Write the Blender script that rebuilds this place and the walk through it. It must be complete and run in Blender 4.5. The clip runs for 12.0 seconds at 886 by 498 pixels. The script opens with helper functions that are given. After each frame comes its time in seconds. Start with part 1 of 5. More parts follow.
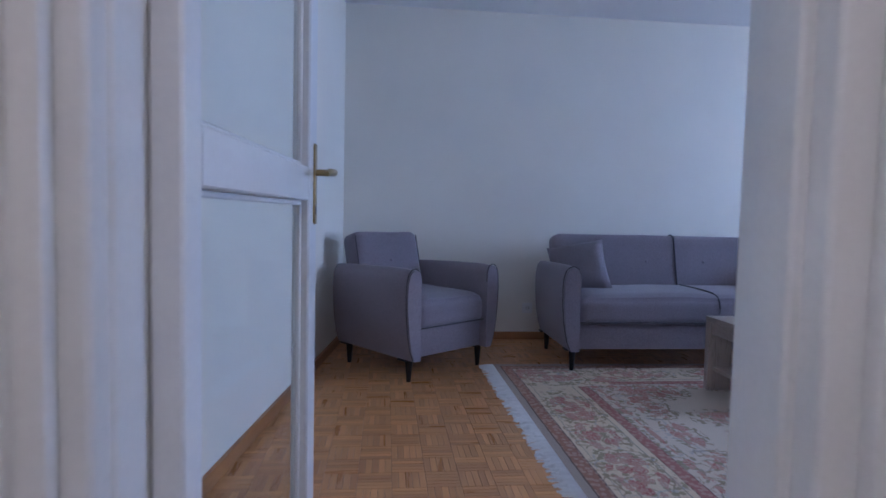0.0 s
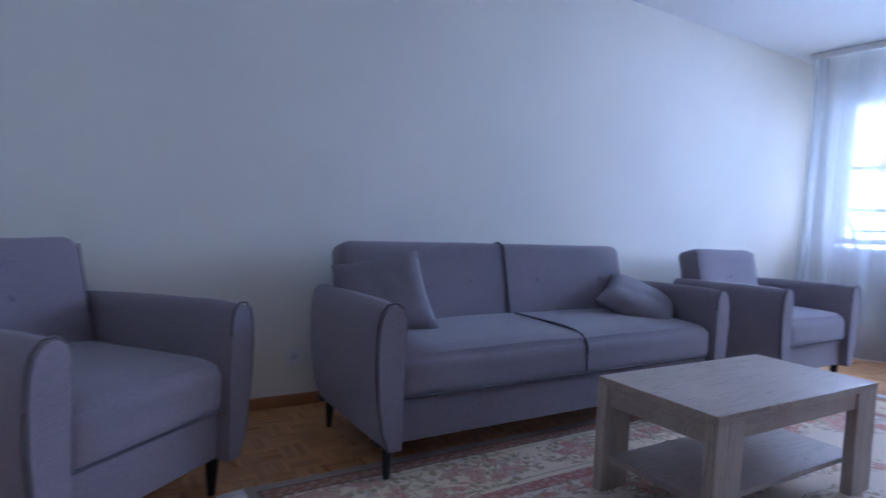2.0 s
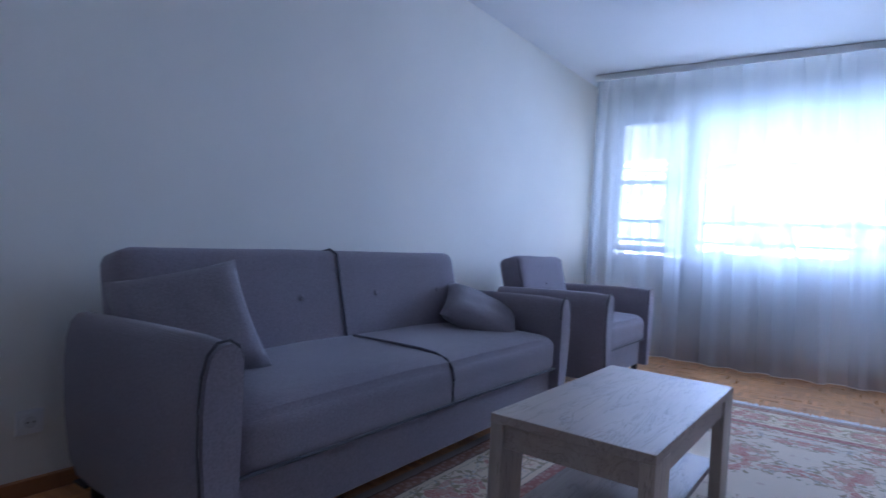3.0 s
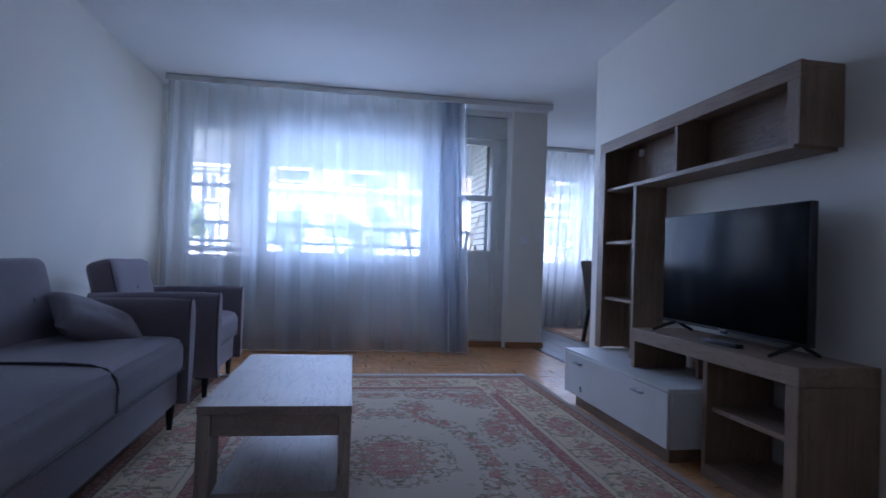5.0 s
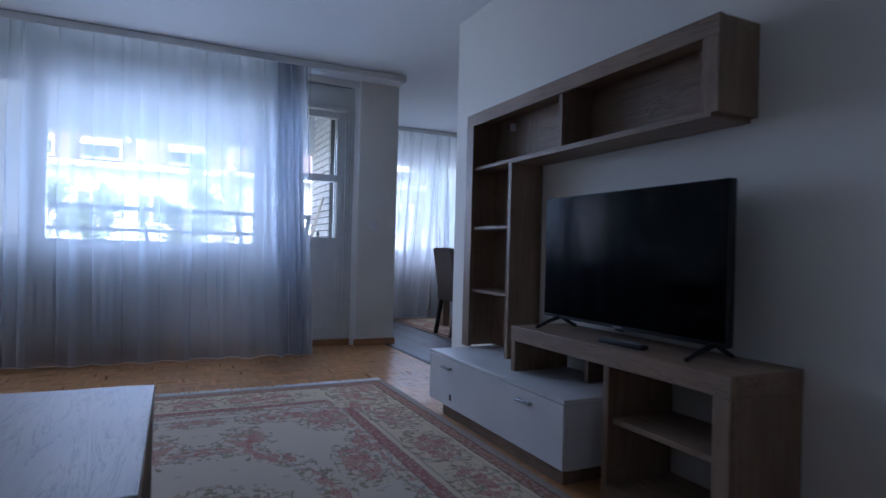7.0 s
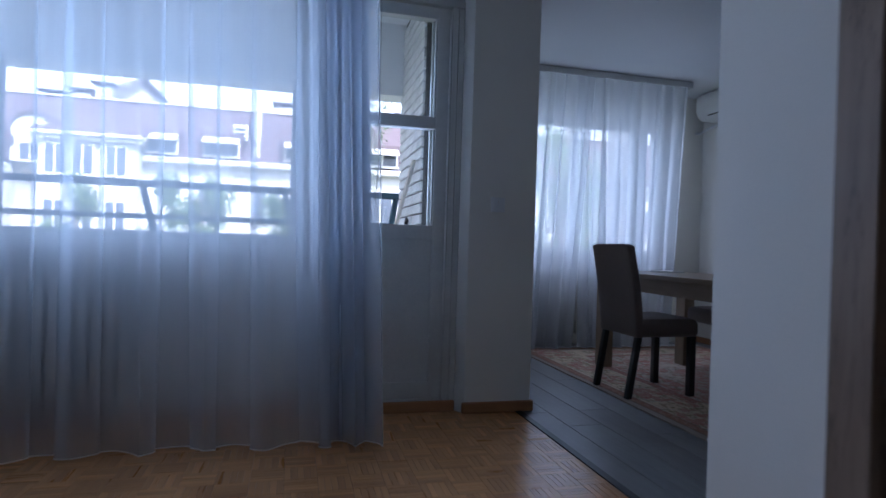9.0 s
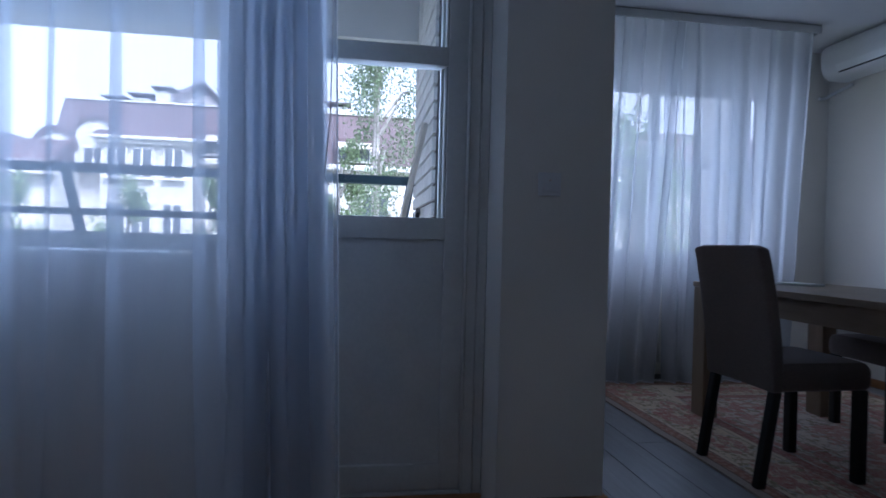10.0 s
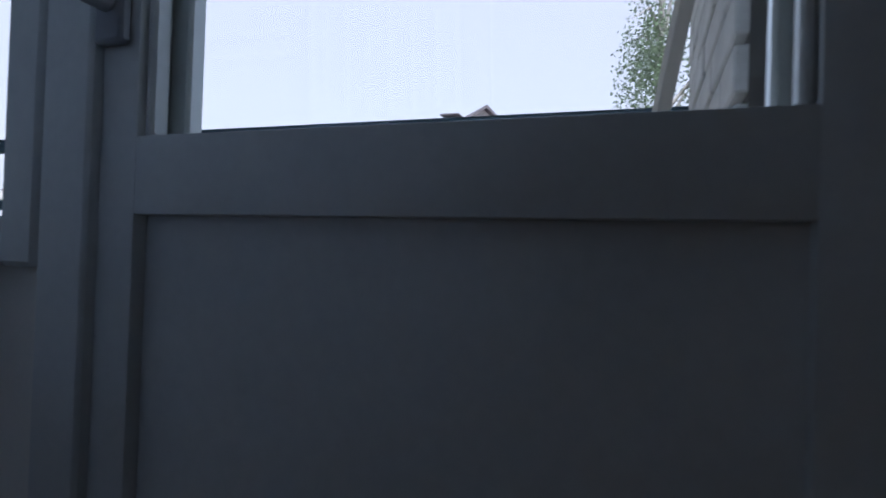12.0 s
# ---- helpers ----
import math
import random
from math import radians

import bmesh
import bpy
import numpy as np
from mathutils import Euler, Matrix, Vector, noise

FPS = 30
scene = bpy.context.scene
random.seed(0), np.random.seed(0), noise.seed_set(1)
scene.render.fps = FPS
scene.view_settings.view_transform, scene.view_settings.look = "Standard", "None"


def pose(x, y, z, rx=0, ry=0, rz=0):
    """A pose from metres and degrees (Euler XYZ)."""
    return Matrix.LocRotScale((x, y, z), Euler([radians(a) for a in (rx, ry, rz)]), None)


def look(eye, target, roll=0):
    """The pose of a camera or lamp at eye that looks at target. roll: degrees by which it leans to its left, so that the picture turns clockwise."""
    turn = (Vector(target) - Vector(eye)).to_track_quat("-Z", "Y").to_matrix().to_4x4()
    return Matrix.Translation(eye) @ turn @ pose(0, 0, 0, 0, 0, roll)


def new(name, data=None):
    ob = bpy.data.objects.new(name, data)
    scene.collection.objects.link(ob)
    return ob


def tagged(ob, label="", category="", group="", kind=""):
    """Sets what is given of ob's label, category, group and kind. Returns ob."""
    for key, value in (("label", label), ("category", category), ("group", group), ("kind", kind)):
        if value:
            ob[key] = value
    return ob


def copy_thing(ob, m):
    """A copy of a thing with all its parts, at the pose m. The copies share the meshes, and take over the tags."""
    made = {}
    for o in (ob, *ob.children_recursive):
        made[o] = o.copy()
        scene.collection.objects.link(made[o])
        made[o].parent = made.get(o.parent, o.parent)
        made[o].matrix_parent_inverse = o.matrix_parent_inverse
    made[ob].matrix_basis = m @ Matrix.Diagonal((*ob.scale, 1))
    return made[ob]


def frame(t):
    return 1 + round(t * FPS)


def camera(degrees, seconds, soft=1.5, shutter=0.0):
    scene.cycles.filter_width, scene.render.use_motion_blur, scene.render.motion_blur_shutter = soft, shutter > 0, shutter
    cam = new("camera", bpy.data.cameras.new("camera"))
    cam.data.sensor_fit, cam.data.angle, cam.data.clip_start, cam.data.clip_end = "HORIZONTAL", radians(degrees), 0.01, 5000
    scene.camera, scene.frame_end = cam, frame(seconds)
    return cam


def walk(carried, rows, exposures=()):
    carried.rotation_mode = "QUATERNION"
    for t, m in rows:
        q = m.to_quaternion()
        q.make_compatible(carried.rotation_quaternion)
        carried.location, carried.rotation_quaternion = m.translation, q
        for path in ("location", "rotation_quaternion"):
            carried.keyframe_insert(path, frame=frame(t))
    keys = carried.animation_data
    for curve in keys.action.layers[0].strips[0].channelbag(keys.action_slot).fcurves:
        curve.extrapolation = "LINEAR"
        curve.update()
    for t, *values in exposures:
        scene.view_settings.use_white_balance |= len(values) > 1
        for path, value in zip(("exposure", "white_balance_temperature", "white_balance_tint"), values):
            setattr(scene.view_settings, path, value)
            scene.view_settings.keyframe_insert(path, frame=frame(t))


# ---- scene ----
# ---------------------------------------------------------------- camera
cam = camera(74.8, 12.0, soft=1.5, shutter=0.3)
PATH = [
    (0, (0.593, 0.974, 0.976), (0.79, 2.961, 0.861), 1.3),
    (0.5, (0.623, 1.415, 0.985), (0.901, 3.393, 0.875), 1.6),
    (1, (0.698, 1.875, 0.968), (1.078, 3.837, 0.866), 1.7),
    (1.5, (0.80, 2.25, 0.968), (1.302, 4.186, 0.862), 1.8),
    (2, (0.822, 2.65, 0.985), (1.876, 4.346, 0.88), 2.7),
    (2.5, (0.902, 3.025, 0.965), (2.289, 4.464, 0.892), 3.3),
    (3, (0.942, 3.27, 0.943), (2.57, 4.431, 0.908), 3.2),
    (3.5, (0.905, 3.462, 0.922), (2.799, 4.103, 0.926), 2.9),
    (5.5, (0.451, 3.753, 0.918), (2.364, 3.172, 0.962), 2.0),
    (6, (0.485, 3.808, 0.905), (2.306, 2.981, 0.949), 1.9),
    (6.5, (0.721, 3.744, 0.898), (2.507, 2.844, 0.926), 1.5),
    (7, (1.148, 3.616, 0.929), (2.949, 2.746, 0.938), 1.5),
    (7.5, (1.714, 3.451, 0.938), (3.563, 2.689, 0.938), 1.6),
    (9.3, (3.826, 2.706, 0.912), (5.778, 2.271, 0.919), 1.6),
    (9.5, (4.046, 2.598, 0.915), (6.008, 2.212, 0.93), 1.5),
    (10, (4.603, 2.428, 0.934), (6.581, 2.129, 0.926), 1.5),
    (10.5, (5.108, 2.259, 0.91), (7.102, 2.113, 0.947), 0.8),
    (11, (5.513, 2.196, 0.915), (7.508, 2.348, 0.953), 0.6),
    (11.2, (5.687, 2.182, 0.911), (7.666, 2.467, 0.949), 0.9),
    (11.5, (5.918, 2.195, 0.92), (7.87, 2.627, 0.955), 1.2),
    (12, (6.192, 2.225, 0.926), (8.083, 2.876, 0.952), 1.9),
]
EXPOSURES = [(0, 5.44, 4980, 27), (0.5, 5.28, 4970, 28), (2.0, 5.40, 4970, 28), (3.5, 4.66, 4880, 26), (5.5, 4.02, 5130, 26), (7.0, 3.88, 5200, 24), (9.5, 3.08, 5150, 22), (10.5, 2.60, 5050, 23), (11.2, 2.12, 5250, 24), (12.0, 1.86, 5550, 20)]
walk(cam, [(t, look(eye, target, roll)) for t, eye, target, roll in PATH], EXPOSURES)

# ---------------------------------------------------------------- daylight
world = bpy.data.worlds.new("overcast_sky")
scene.world = world
world.use_nodes = True
wn = world.node_tree
sky = wn.nodes.new("ShaderNodeTexSky")
sky.sky_type, sky.sun_disc = "NISHITA", False
sky.sun_elevation, sky.sun_rotation = radians(48), radians(250)
sky.air_density, sky.dust_density, sky.ozone_density = 1.0, 4.0, 1.0
wn.nodes["Background"].inputs["Strength"].default_value = 0.09
cloud = wn.nodes.new("ShaderNodeMix")
cloud.data_type = "RGBA"
cloud.inputs["Factor"].default_value = 0.85
cloud.inputs["B"].default_value = (3.0, 3.0, 3.05, 1)
wn.links.new(sky.outputs["Color"], cloud.inputs["A"])
wn.links.new(cloud.outputs["Result"], wn.nodes["Background"].inputs["Color"])
sun = new("sun", bpy.data.lights.new("sun", "SUN"))
sun.data.energy, sun.data.angle, sun.data.color = 0.75, radians(15), (1.0, 0.96, 0.9)
sun.matrix_basis = look((-20, -8, 24), (0, 0, 0))



def daylight(name, at, target, width, height, watts):
    """The sky's light as it comes in by one window opening."""
    lamp = new(name, bpy.data.lights.new(name, "AREA"))
    lamp.data.shape, lamp.data.size, lamp.data.size_y = "RECTANGLE", width, height
    lamp.data.energy, lamp.data.color = watts, (0.64, 0.815, 1.0)
    lamp.data.spread = radians(130)
    lamp.matrix_basis = look(at, target)


daylight("window_light", (6.76, 3.70, 1.58), (0, 3.70, -0.5), 1.55, 1.24, 1.4)
daylight("window_light_side", (6.76, 4.92, 1.58), (0, 4.92, -0.5), 0.56, 1.16, 0.15)
daylight("window_light_door", (6.76, 2.405, 1.60), (0, 2.405, -0.5), 0.55, 1.12, 0.48)
daylight("window_light_dining", (8.90, 0.17, 1.55), (0, 0.17, 0.4), 1.80, 1.20, 1.0)

# ---------------------------------------------------------------- materials
def nodes_of(name):
    m = bpy.data.materials.new(name)
    m.use_nodes = True
    t = m.node_tree
    return m, t, t.nodes["Principled BSDF"]


def node(t, kind, **values):
    n = t.nodes.new(kind)
    for k, v in values.items():
        n.inputs[k].default_value = v
    return n


def coords(t, scale=(1, 1, 1), space="Object"):
    c = t.nodes.new("ShaderNodeTexCoord")
    m = node(t, "ShaderNodeMapping", Scale=scale)
    t.links.new(c.outputs[space], m.inputs["Vector"])
    return m.outputs["Vector"]


def ramp(t, source, stops, mode="LINEAR"):
    r = t.nodes.new("ShaderNodeValToRGB")
    r.color_ramp.interpolation = mode
    e = r.color_ramp.elements
    while len(e) < len(stops):
        e.new(0.5)
    for k, (p, c) in enumerate(stops):
        e[k].position, e[k].color = p, (*c, 1)
    t.links.new(source, r.inputs["Fac"])
    return r.outputs["Color"]


def blend(t, fac, a, b, how="MIX"):
    n = t.nodes.new("ShaderNodeMix")
    n.data_type, n.blend_type = "RGBA", how
    for s, v in ((n.inputs["Factor"], fac), (n.inputs["A"], a), (n.inputs["B"], b)):
        if isinstance(v, (int, float)):
            s.default_value = v
        elif isinstance(v, tuple):
            s.default_value = (*v, 1)
        else:
            t.links.new(v, s)
    return n.outputs["Result"]


def calc(t, op, a, b=None):
    n = t.nodes.new("ShaderNodeMath")
    n.operation = op
    for s, v in zip(n.inputs, (a, b)):
        if v is None:
            continue
        if isinstance(v, (int, float)):
            s.default_value = v
        else:
            t.links.new(v, s)
    return n.outputs["Value"]


def noise_of(t, vec, scale, detail=4.0, rough=0.55, warp=0.0):
    n = node(t, "ShaderNodeTexNoise", Scale=scale, Detail=detail, Roughness=rough, Distortion=warp)
    t.links.new(vec, n.inputs["Vector"])
    return n.outputs["Fac"]


def bump(t, b, height, strength, distance):
    n = node(t, "ShaderNodeBump", Strength=strength, Distance=distance)
    t.links.new(height, n.inputs["Height"])
    t.links.new(n.outputs["Normal"], b.inputs["Normal"])


def scaled(c, k):
    return tuple(min(1, v * k) for v in c)


def plain(name, colour, rough=0.5, metal=0.0, spread=0.12, big=2.0, fine=60.0, relief=0.15, depth=0.002, spec=0.5):
    """A painted or cast surface: faint cloudy tone at one scale, fine grain at another."""
    m, t, b = nodes_of(name)
    v = coords(t)
    cloud = noise_of(t, v, big)
    grain = noise_of(t, v, fine, 3)
    base = ramp(t, cloud, [(0.3, scaled(colour, 1 - spread)), (0.7, scaled(colour, 1 + spread * 0.6))])
    base = blend(t, 0.25, base, ramp(t, grain, [(0.35, scaled(colour, 1 - spread)), (0.65, scaled(colour, 1 + spread))]))
    t.links.new(base, b.inputs["Base Color"])
    b.inputs["Roughness"].default_value, b.inputs["Metallic"].default_value = rough, metal
    b.inputs["Specular IOR Level"].default_value = spec
    t.links.new(calc(t, "ADD", calc(t, "MULTIPLY", cloud, 0.15), rough - 0.08), b.inputs["Roughness"])
    if relief:
        bump(t, b, grain, relief, depth)
    return m


def wood(name, light, dark, grain_axis, rough=0.45, cracks=True, space="Object", tone=None):
    """Grain stretched along one axis; tone: 'piece' or 'island' varies whole pieces."""
    m, t, b = nodes_of(name)
    long, short = 1.6, 22.0
    chance = None
    if tone == "piece":
        chance = t.nodes.new("ShaderNodeObjectInfo").outputs["Random"]
    if tone == "island":
        chance = t.nodes.new("ShaderNodeNewGeometry").outputs["Random Per Island"]

    def run(scale):
        v = coords(t, scale, space)
        if chance is None:
            return v
        shift = t.nodes.new("ShaderNodeVectorMath")
        shift.operation = "ADD"
        move = t.nodes.new("ShaderNodeCombineXYZ")
        for axis, k in zip("XYZ", (31.0, 57.0, 13.0)):
            t.links.new(calc(t, "MULTIPLY", chance, k), move.inputs[axis])
        t.links.new(v, shift.inputs[0])
        t.links.new(move.outputs[0], shift.inputs[1])
        return shift.outputs[0]

    s = [short] * 3
    s[grain_axis] = long
    g = noise_of(t, run(tuple(s)), 1.0, 6, 0.62, 0.6)
    s2 = [90.0] * 3
    s2[grain_axis] = 5.0
    pores = noise_of(t, run(tuple(s2)), 1.0, 3)
    patch = noise_of(t, run((1, 1, 1)), 3.0, 3)
    base = ramp(t, g, [(0.28, dark), (0.5, tuple((a + c) / 2 for a, c in zip(light, dark))), (0.7, light)])
    base = blend(t, ramp(t, pores, [(0.30, (0.4, 0.4, 0.4)), (0.46, (0, 0, 0))]), base, scaled(dark, 0.75))
    base = blend(t, 0.35, base, ramp(t, patch, [(0.3, scaled(dark, 0.9)), (0.7, light)]))
    if cracks:
        s3 = [9.0] * 3
        s3[grain_axis] = 0.9
        c = noise_of(t, coords(t, tuple(s3), space), 1.0, 5, 0.7, 1.4)
        base = blend(t, ramp(t, c, [(0.485, (0, 0, 0)), (0.5, (0.6, 0.6, 0.6)), (0.515, (0, 0, 0))]), base, scaled(dark, 0.5))
    if chance is not None:
        base = blend(t, 1.0, base, ramp(t, chance, [(0, (0.76, 0.73, 0.70)), (0.5, (0.92, 0.92, 0.92)), (0.8, (1, 1, 1)), (1, (1.12, 1.14, 1.17))]), "MULTIPLY")
    t.links.new(base, b.inputs["Base Color"])
    t.links.new(calc(t, "ADD", calc(t, "MULTIPLY", g, 0.2), rough - 0.1), b.inputs["Roughness"])
    bump(t, b, pores, 0.05, 0.0006)
    return m


def cloth(name, colour, weave=420.0, rough=0.95, relief=0.5):
    m, t, b = nodes_of(name)
    v = coords(t)
    w1 = node(t, "ShaderNodeTexWave", Scale=weave / 6.283, Distortion=1.5, Detail=2.0)
    w1.bands_direction = "X"
    w2 = node(t, "ShaderNodeTexWave", Scale=weave / 6.283, Distortion=1.5, Detail=2.0)
    w2.bands_direction = "Z"
    t.links.new(v, w1.inputs["Vector"])
    t.links.new(v, w2.inputs["Vector"])
    h = calc(t, "MAXIMUM", w1.outputs["Fac"], w2.outputs["Fac"])
    fleck = noise_of(t, v, 160.0, 2)
    big = noise_of(t, v, 2.5, 3)
    base = ramp(t, fleck, [(0.3, scaled(colour, 0.8)), (0.5, colour), (0.72, scaled(colour, 1.22))])
    base = blend(t, 0.4, base, ramp(t, big, [(0.3, scaled(colour, 0.85)), (0.7, scaled(colour, 1.12))]))
    t.links.new(base, b.inputs["Base Color"])
    b.inputs["Roughness"].default_value = rough
    b.inputs["Specular IOR Level"].default_value = 0.2
    b.inputs["Sheen Weight"].default_value = 0.25
    b.inputs["Sheen Roughness"].default_value = 0.5
    bump(t, b, calc(t, "ADD", calc(t, "MULTIPLY", h, 0.5), fleck), relief, 0.0015)
    return m


def sheer(name, colour, clear):
    """Voile: part of the light goes straight through, part is scattered on."""
    m, t, b = nodes_of(name)
    thread = noise_of(t, coords(t, (1, 260, 6)), 1.0, 2)
    tr = node(t, "ShaderNodeBsdfTransparent", Color=(1, 1, 1, 1))
    di = node(t, "ShaderNodeBsdfDiffuse", Color=(*colour, 1))
    tl = node(t, "ShaderNodeBsdfTranslucent", Color=(*colour, 1))
    m1 = node(t, "ShaderNodeMixShader", Fac=0.55)
    m2 = t.nodes.new("ShaderNodeMixShader")
    t.links.new(di.outputs[0], m1.inputs[1])
    t.links.new(tl.outputs[0], m1.inputs[2])
    amount = calc(t, "ADD", calc(t, "MULTIPLY", calc(t, "SUBTRACT", thread, 0.5), 0.025), 1 - clear)
    t.links.new(amount, m2.inputs["Fac"])
    t.links.new(tr.outputs[0], m2.inputs[1])
    t.links.new(m1.outputs[0], m2.inputs[2])
    t.links.new(m2.outputs[0], t.nodes["Material Output"].inputs["Surface"])
    return m


def glass(name):
    m, t, b = nodes_of(name)
    tr = node(t, "ShaderNodeBsdfTransparent", Color=(0.97, 0.985, 0.98, 1))
    gl = node(t, "ShaderNodeBsdfGlossy", Roughness=0.02)
    mx = node(t, "ShaderNodeMixShader", Fac=0.045)
    t.links.new(tr.outputs[0], mx.inputs[1])
    t.links.new(gl.outputs[0], mx.inputs[2])
    t.links.new(mx.outputs[0], t.nodes["Material Output"].inputs["Surface"])
    return m


def carpet(name, hx, hy):
    """Floral carpet, mirrored about both axes: edge bands, bouquets of roses, a garland and a medallion ring."""
    m, t, b = nodes_of(name)
    c = t.nodes.new("ShaderNodeTexCoord")
    sep = t.nodes.new("ShaderNodeSeparateXYZ")
    t.links.new(c.outputs["Object"], sep.inputs[0])
    ax = calc(t, "ABSOLUTE", sep.outputs["X"])
    ay = calc(t, "ABSOLUTE", sep.outputs["Y"])
    ex, ey = calc(t, "SUBTRACT", hx, ax), calc(t, "SUBTRACT", hy, ay)
    d = calc(t, "MINIMUM", ex, ey)
    v = coords(t)
    quarter = t.nodes.new("ShaderNodeCombineXYZ")
    t.links.new(ax, quarter.inputs["X"])
    t.links.new(ay, quarter.inputs["Y"])
    q = quarter.outputs[0]
    wob = noise_of(t, v, 16.0, 3)
    dw = calc(t, "ADD", d, calc(t, "MULTIPLY", calc(t, "SUBTRACT", wob, 0.5), 0.012))
    cream, field = (0.82, 0.665, 0.465), (0.77, 0.645, 0.515)
    rose, guard, dark, selvedge = (0.46, 0.17, 0.14), (0.40, 0.18, 0.115), (0.17, 0.10, 0.08), (0.44, 0.35, 0.29)
    bands = ramp(t, dw, [(0.0, selvedge), (0.042, dark), (0.048, guard), (0.104, dark), (0.110, cream), (0.135, (0.47, 0.40, 0.29)), (0.140, cream),
                         (0.375, (0.47, 0.40, 0.29)), (0.381, cream), (0.410, dark), (0.414, rose), (0.466, dark), (0.471, field)], "CONSTANT")

    def both(*f):
        r = f[0]
        for g in f[1:]:
            r = calc(t, "MULTIPLY", r, g)
        return r

    def above(a, k):
        return calc(t, "GREATER_THAN", a, k)

    def below(a, k):
        return calc(t, "LESS_THAN", a, k)

    def smaller(a, k):
        return calc(t, "MINIMUM", a, k)

    def vector(op, a, k, out="Vector"):
        n = t.nodes.new("ShaderNodeVectorMath")
        n.operation = op
        for s, w in zip(n.inputs, (a, k)):
            if isinstance(w, tuple):
                s.default_value = w
            elif w is not None:
                t.links.new(w, s)
        return n.outputs[out]

    def cells(scale, shift, warp_scale, warp_by, feature="F1"):
        mp = node(t, "ShaderNodeMapping", Location=(shift, shift * 0.7, 0))
        t.links.new(q, mp.inputs["Vector"])
        warp = node(t, "ShaderNodeTexNoise", Scale=warp_scale, Detail=2.0)
        t.links.new(mp.outputs[0], warp.inputs["Vector"])
        add = t.nodes.new("ShaderNodeVectorMath")
        add.operation = "MULTIPLY_ADD"
        add.inputs[1].default_value = (warp_by,) * 3
        t.links.new(warp.outputs["Color"], add.inputs[0])
        t.links.new(mp.outputs[0], add.inputs[2])
        vo = node(t, "ShaderNodeTexVoronoi", Scale=scale, Randomness=0.8)
        vo.voronoi_dimensions, vo.feature = "2D", feature
        t.links.new(add.outputs[0], vo.inputs["Vector"])
        if feature != "F1":
            return vo.outputs["Distance"], None
        tell = t.nodes.new("ShaderNodeSeparateColor")
        t.links.new(vo.outputs["Color"], tell.inputs[0])
        return vo.outputs["Distance"], tell.outputs["Red"]

    # where the flowers gather: groups along the border, in the corners and on the field
    groups = [(hx - 0.27, hy - 0.26, 0.24, 0.15), (hx - 0.26, max(0.0, hy - 0.86), 0.10, 0.19), (hx - 0.25, 0.0, 0.09, 0.15),
              (hx - 0.86, hy - 0.25, 0.19, 0.095), (hx - 1.42, hy - 0.25, 0.18, 0.09), (0.0, hy - 0.25, 0.15, 0.09),
              (hx - 0.78, hy - 0.62, 0.17, 0.11), (hx - 0.66, hy - 0.86, 0.085, 0.16), (0.0, 0.0, 0.23, 0.20), (hx * 0.20, hy - 0.64, 0.2, 0.07),
              (hx - 0.98, 0.20, 0.13, 0.09), (hx - 0.66, 0.0, 0.06, 0.13), (hx * 0.33, hy * 0.58, 0.13, 0.07), (hx - 0.62, hy - 0.36, 0.10, 0.06)]
    near = 9.0
    for gx, gy, rx, ry in groups:
        near = smaller(vector("LENGTH", vector("DIVIDE", vector("SUBTRACT", q, (gx, gy, 0)), (rx, ry, 1)), None, "Value"), near)
    ring = vector("LENGTH", vector("DIVIDE", q, (hx * 0.40, hy * 0.36, 1)), None, "Value")
    near = smaller(near, calc(t, "ADD", calc(t, "MULTIPLY", calc(t, "ABSOLUTE", calc(t, "SUBTRACT", ring, 1.0)), 6.0), calc(t, "MULTIPLY", noise_of(t, q, 5.0, 1), 1.3)))
    trail = calc(t, "ADD", calc(t, "MULTIPLY", calc(t, "ABSOLUTE", calc(t, "SUBTRACT", d, 0.515)), 18.0),
                 calc(t, "MULTIPLY", noise_of(t, q, 4.0, 1), 1.3))
    near = smaller(near, trail)
    ragged = calc(t, "ADD", near, calc(t, "MULTIPLY", calc(t, "SUBTRACT", noise_of(t, q, 13.0, 3), 0.5), 0.85))
    bouquet, halo = below(ragged, 1.0), below(ragged, 1.5)
    inner = above(d, 0.114)
    corner = both(below(ex, 0.62), below(ey, 0.50))
    stripe = both(above(d, 0.408), below(d, 0.472), calc(t, "SUBTRACT", 1.0, corner))
    free = both(inner, calc(t, "SUBTRACT", 1.0, stripe))
    col = blend(t, both(corner, above(d, 0.30), below(d, 0.476)), bands, cream)
    # olive and brown scrolls round each group
    for sc, width, tint, much in ((9.0, 0.05, (0.27, 0.20, 0.10), 0.7), (15.0, 0.07, (0.40, 0.25, 0.14), 0.65), (6.0, 0.03, (0.44, 0.42, 0.40), 0.55)):
        gap_d, _ = cells(sc, sc, 9.0, 0.13, "DISTANCE_TO_EDGE")
        line = both(below(gap_d, width), above(noise_of(t, q, sc * 1.1, 2), 0.46))
        col = blend(t, both(line, free, halo, much), col, tint)
    leaf_d, leaf_k = cells(26.0, 2.2, 40.0, 0.02)
    col = blend(t, both(below(leaf_d, 0.36), above(leaf_k, 0.62), free, halo, 0.75), col, (0.29, 0.225, 0.11))
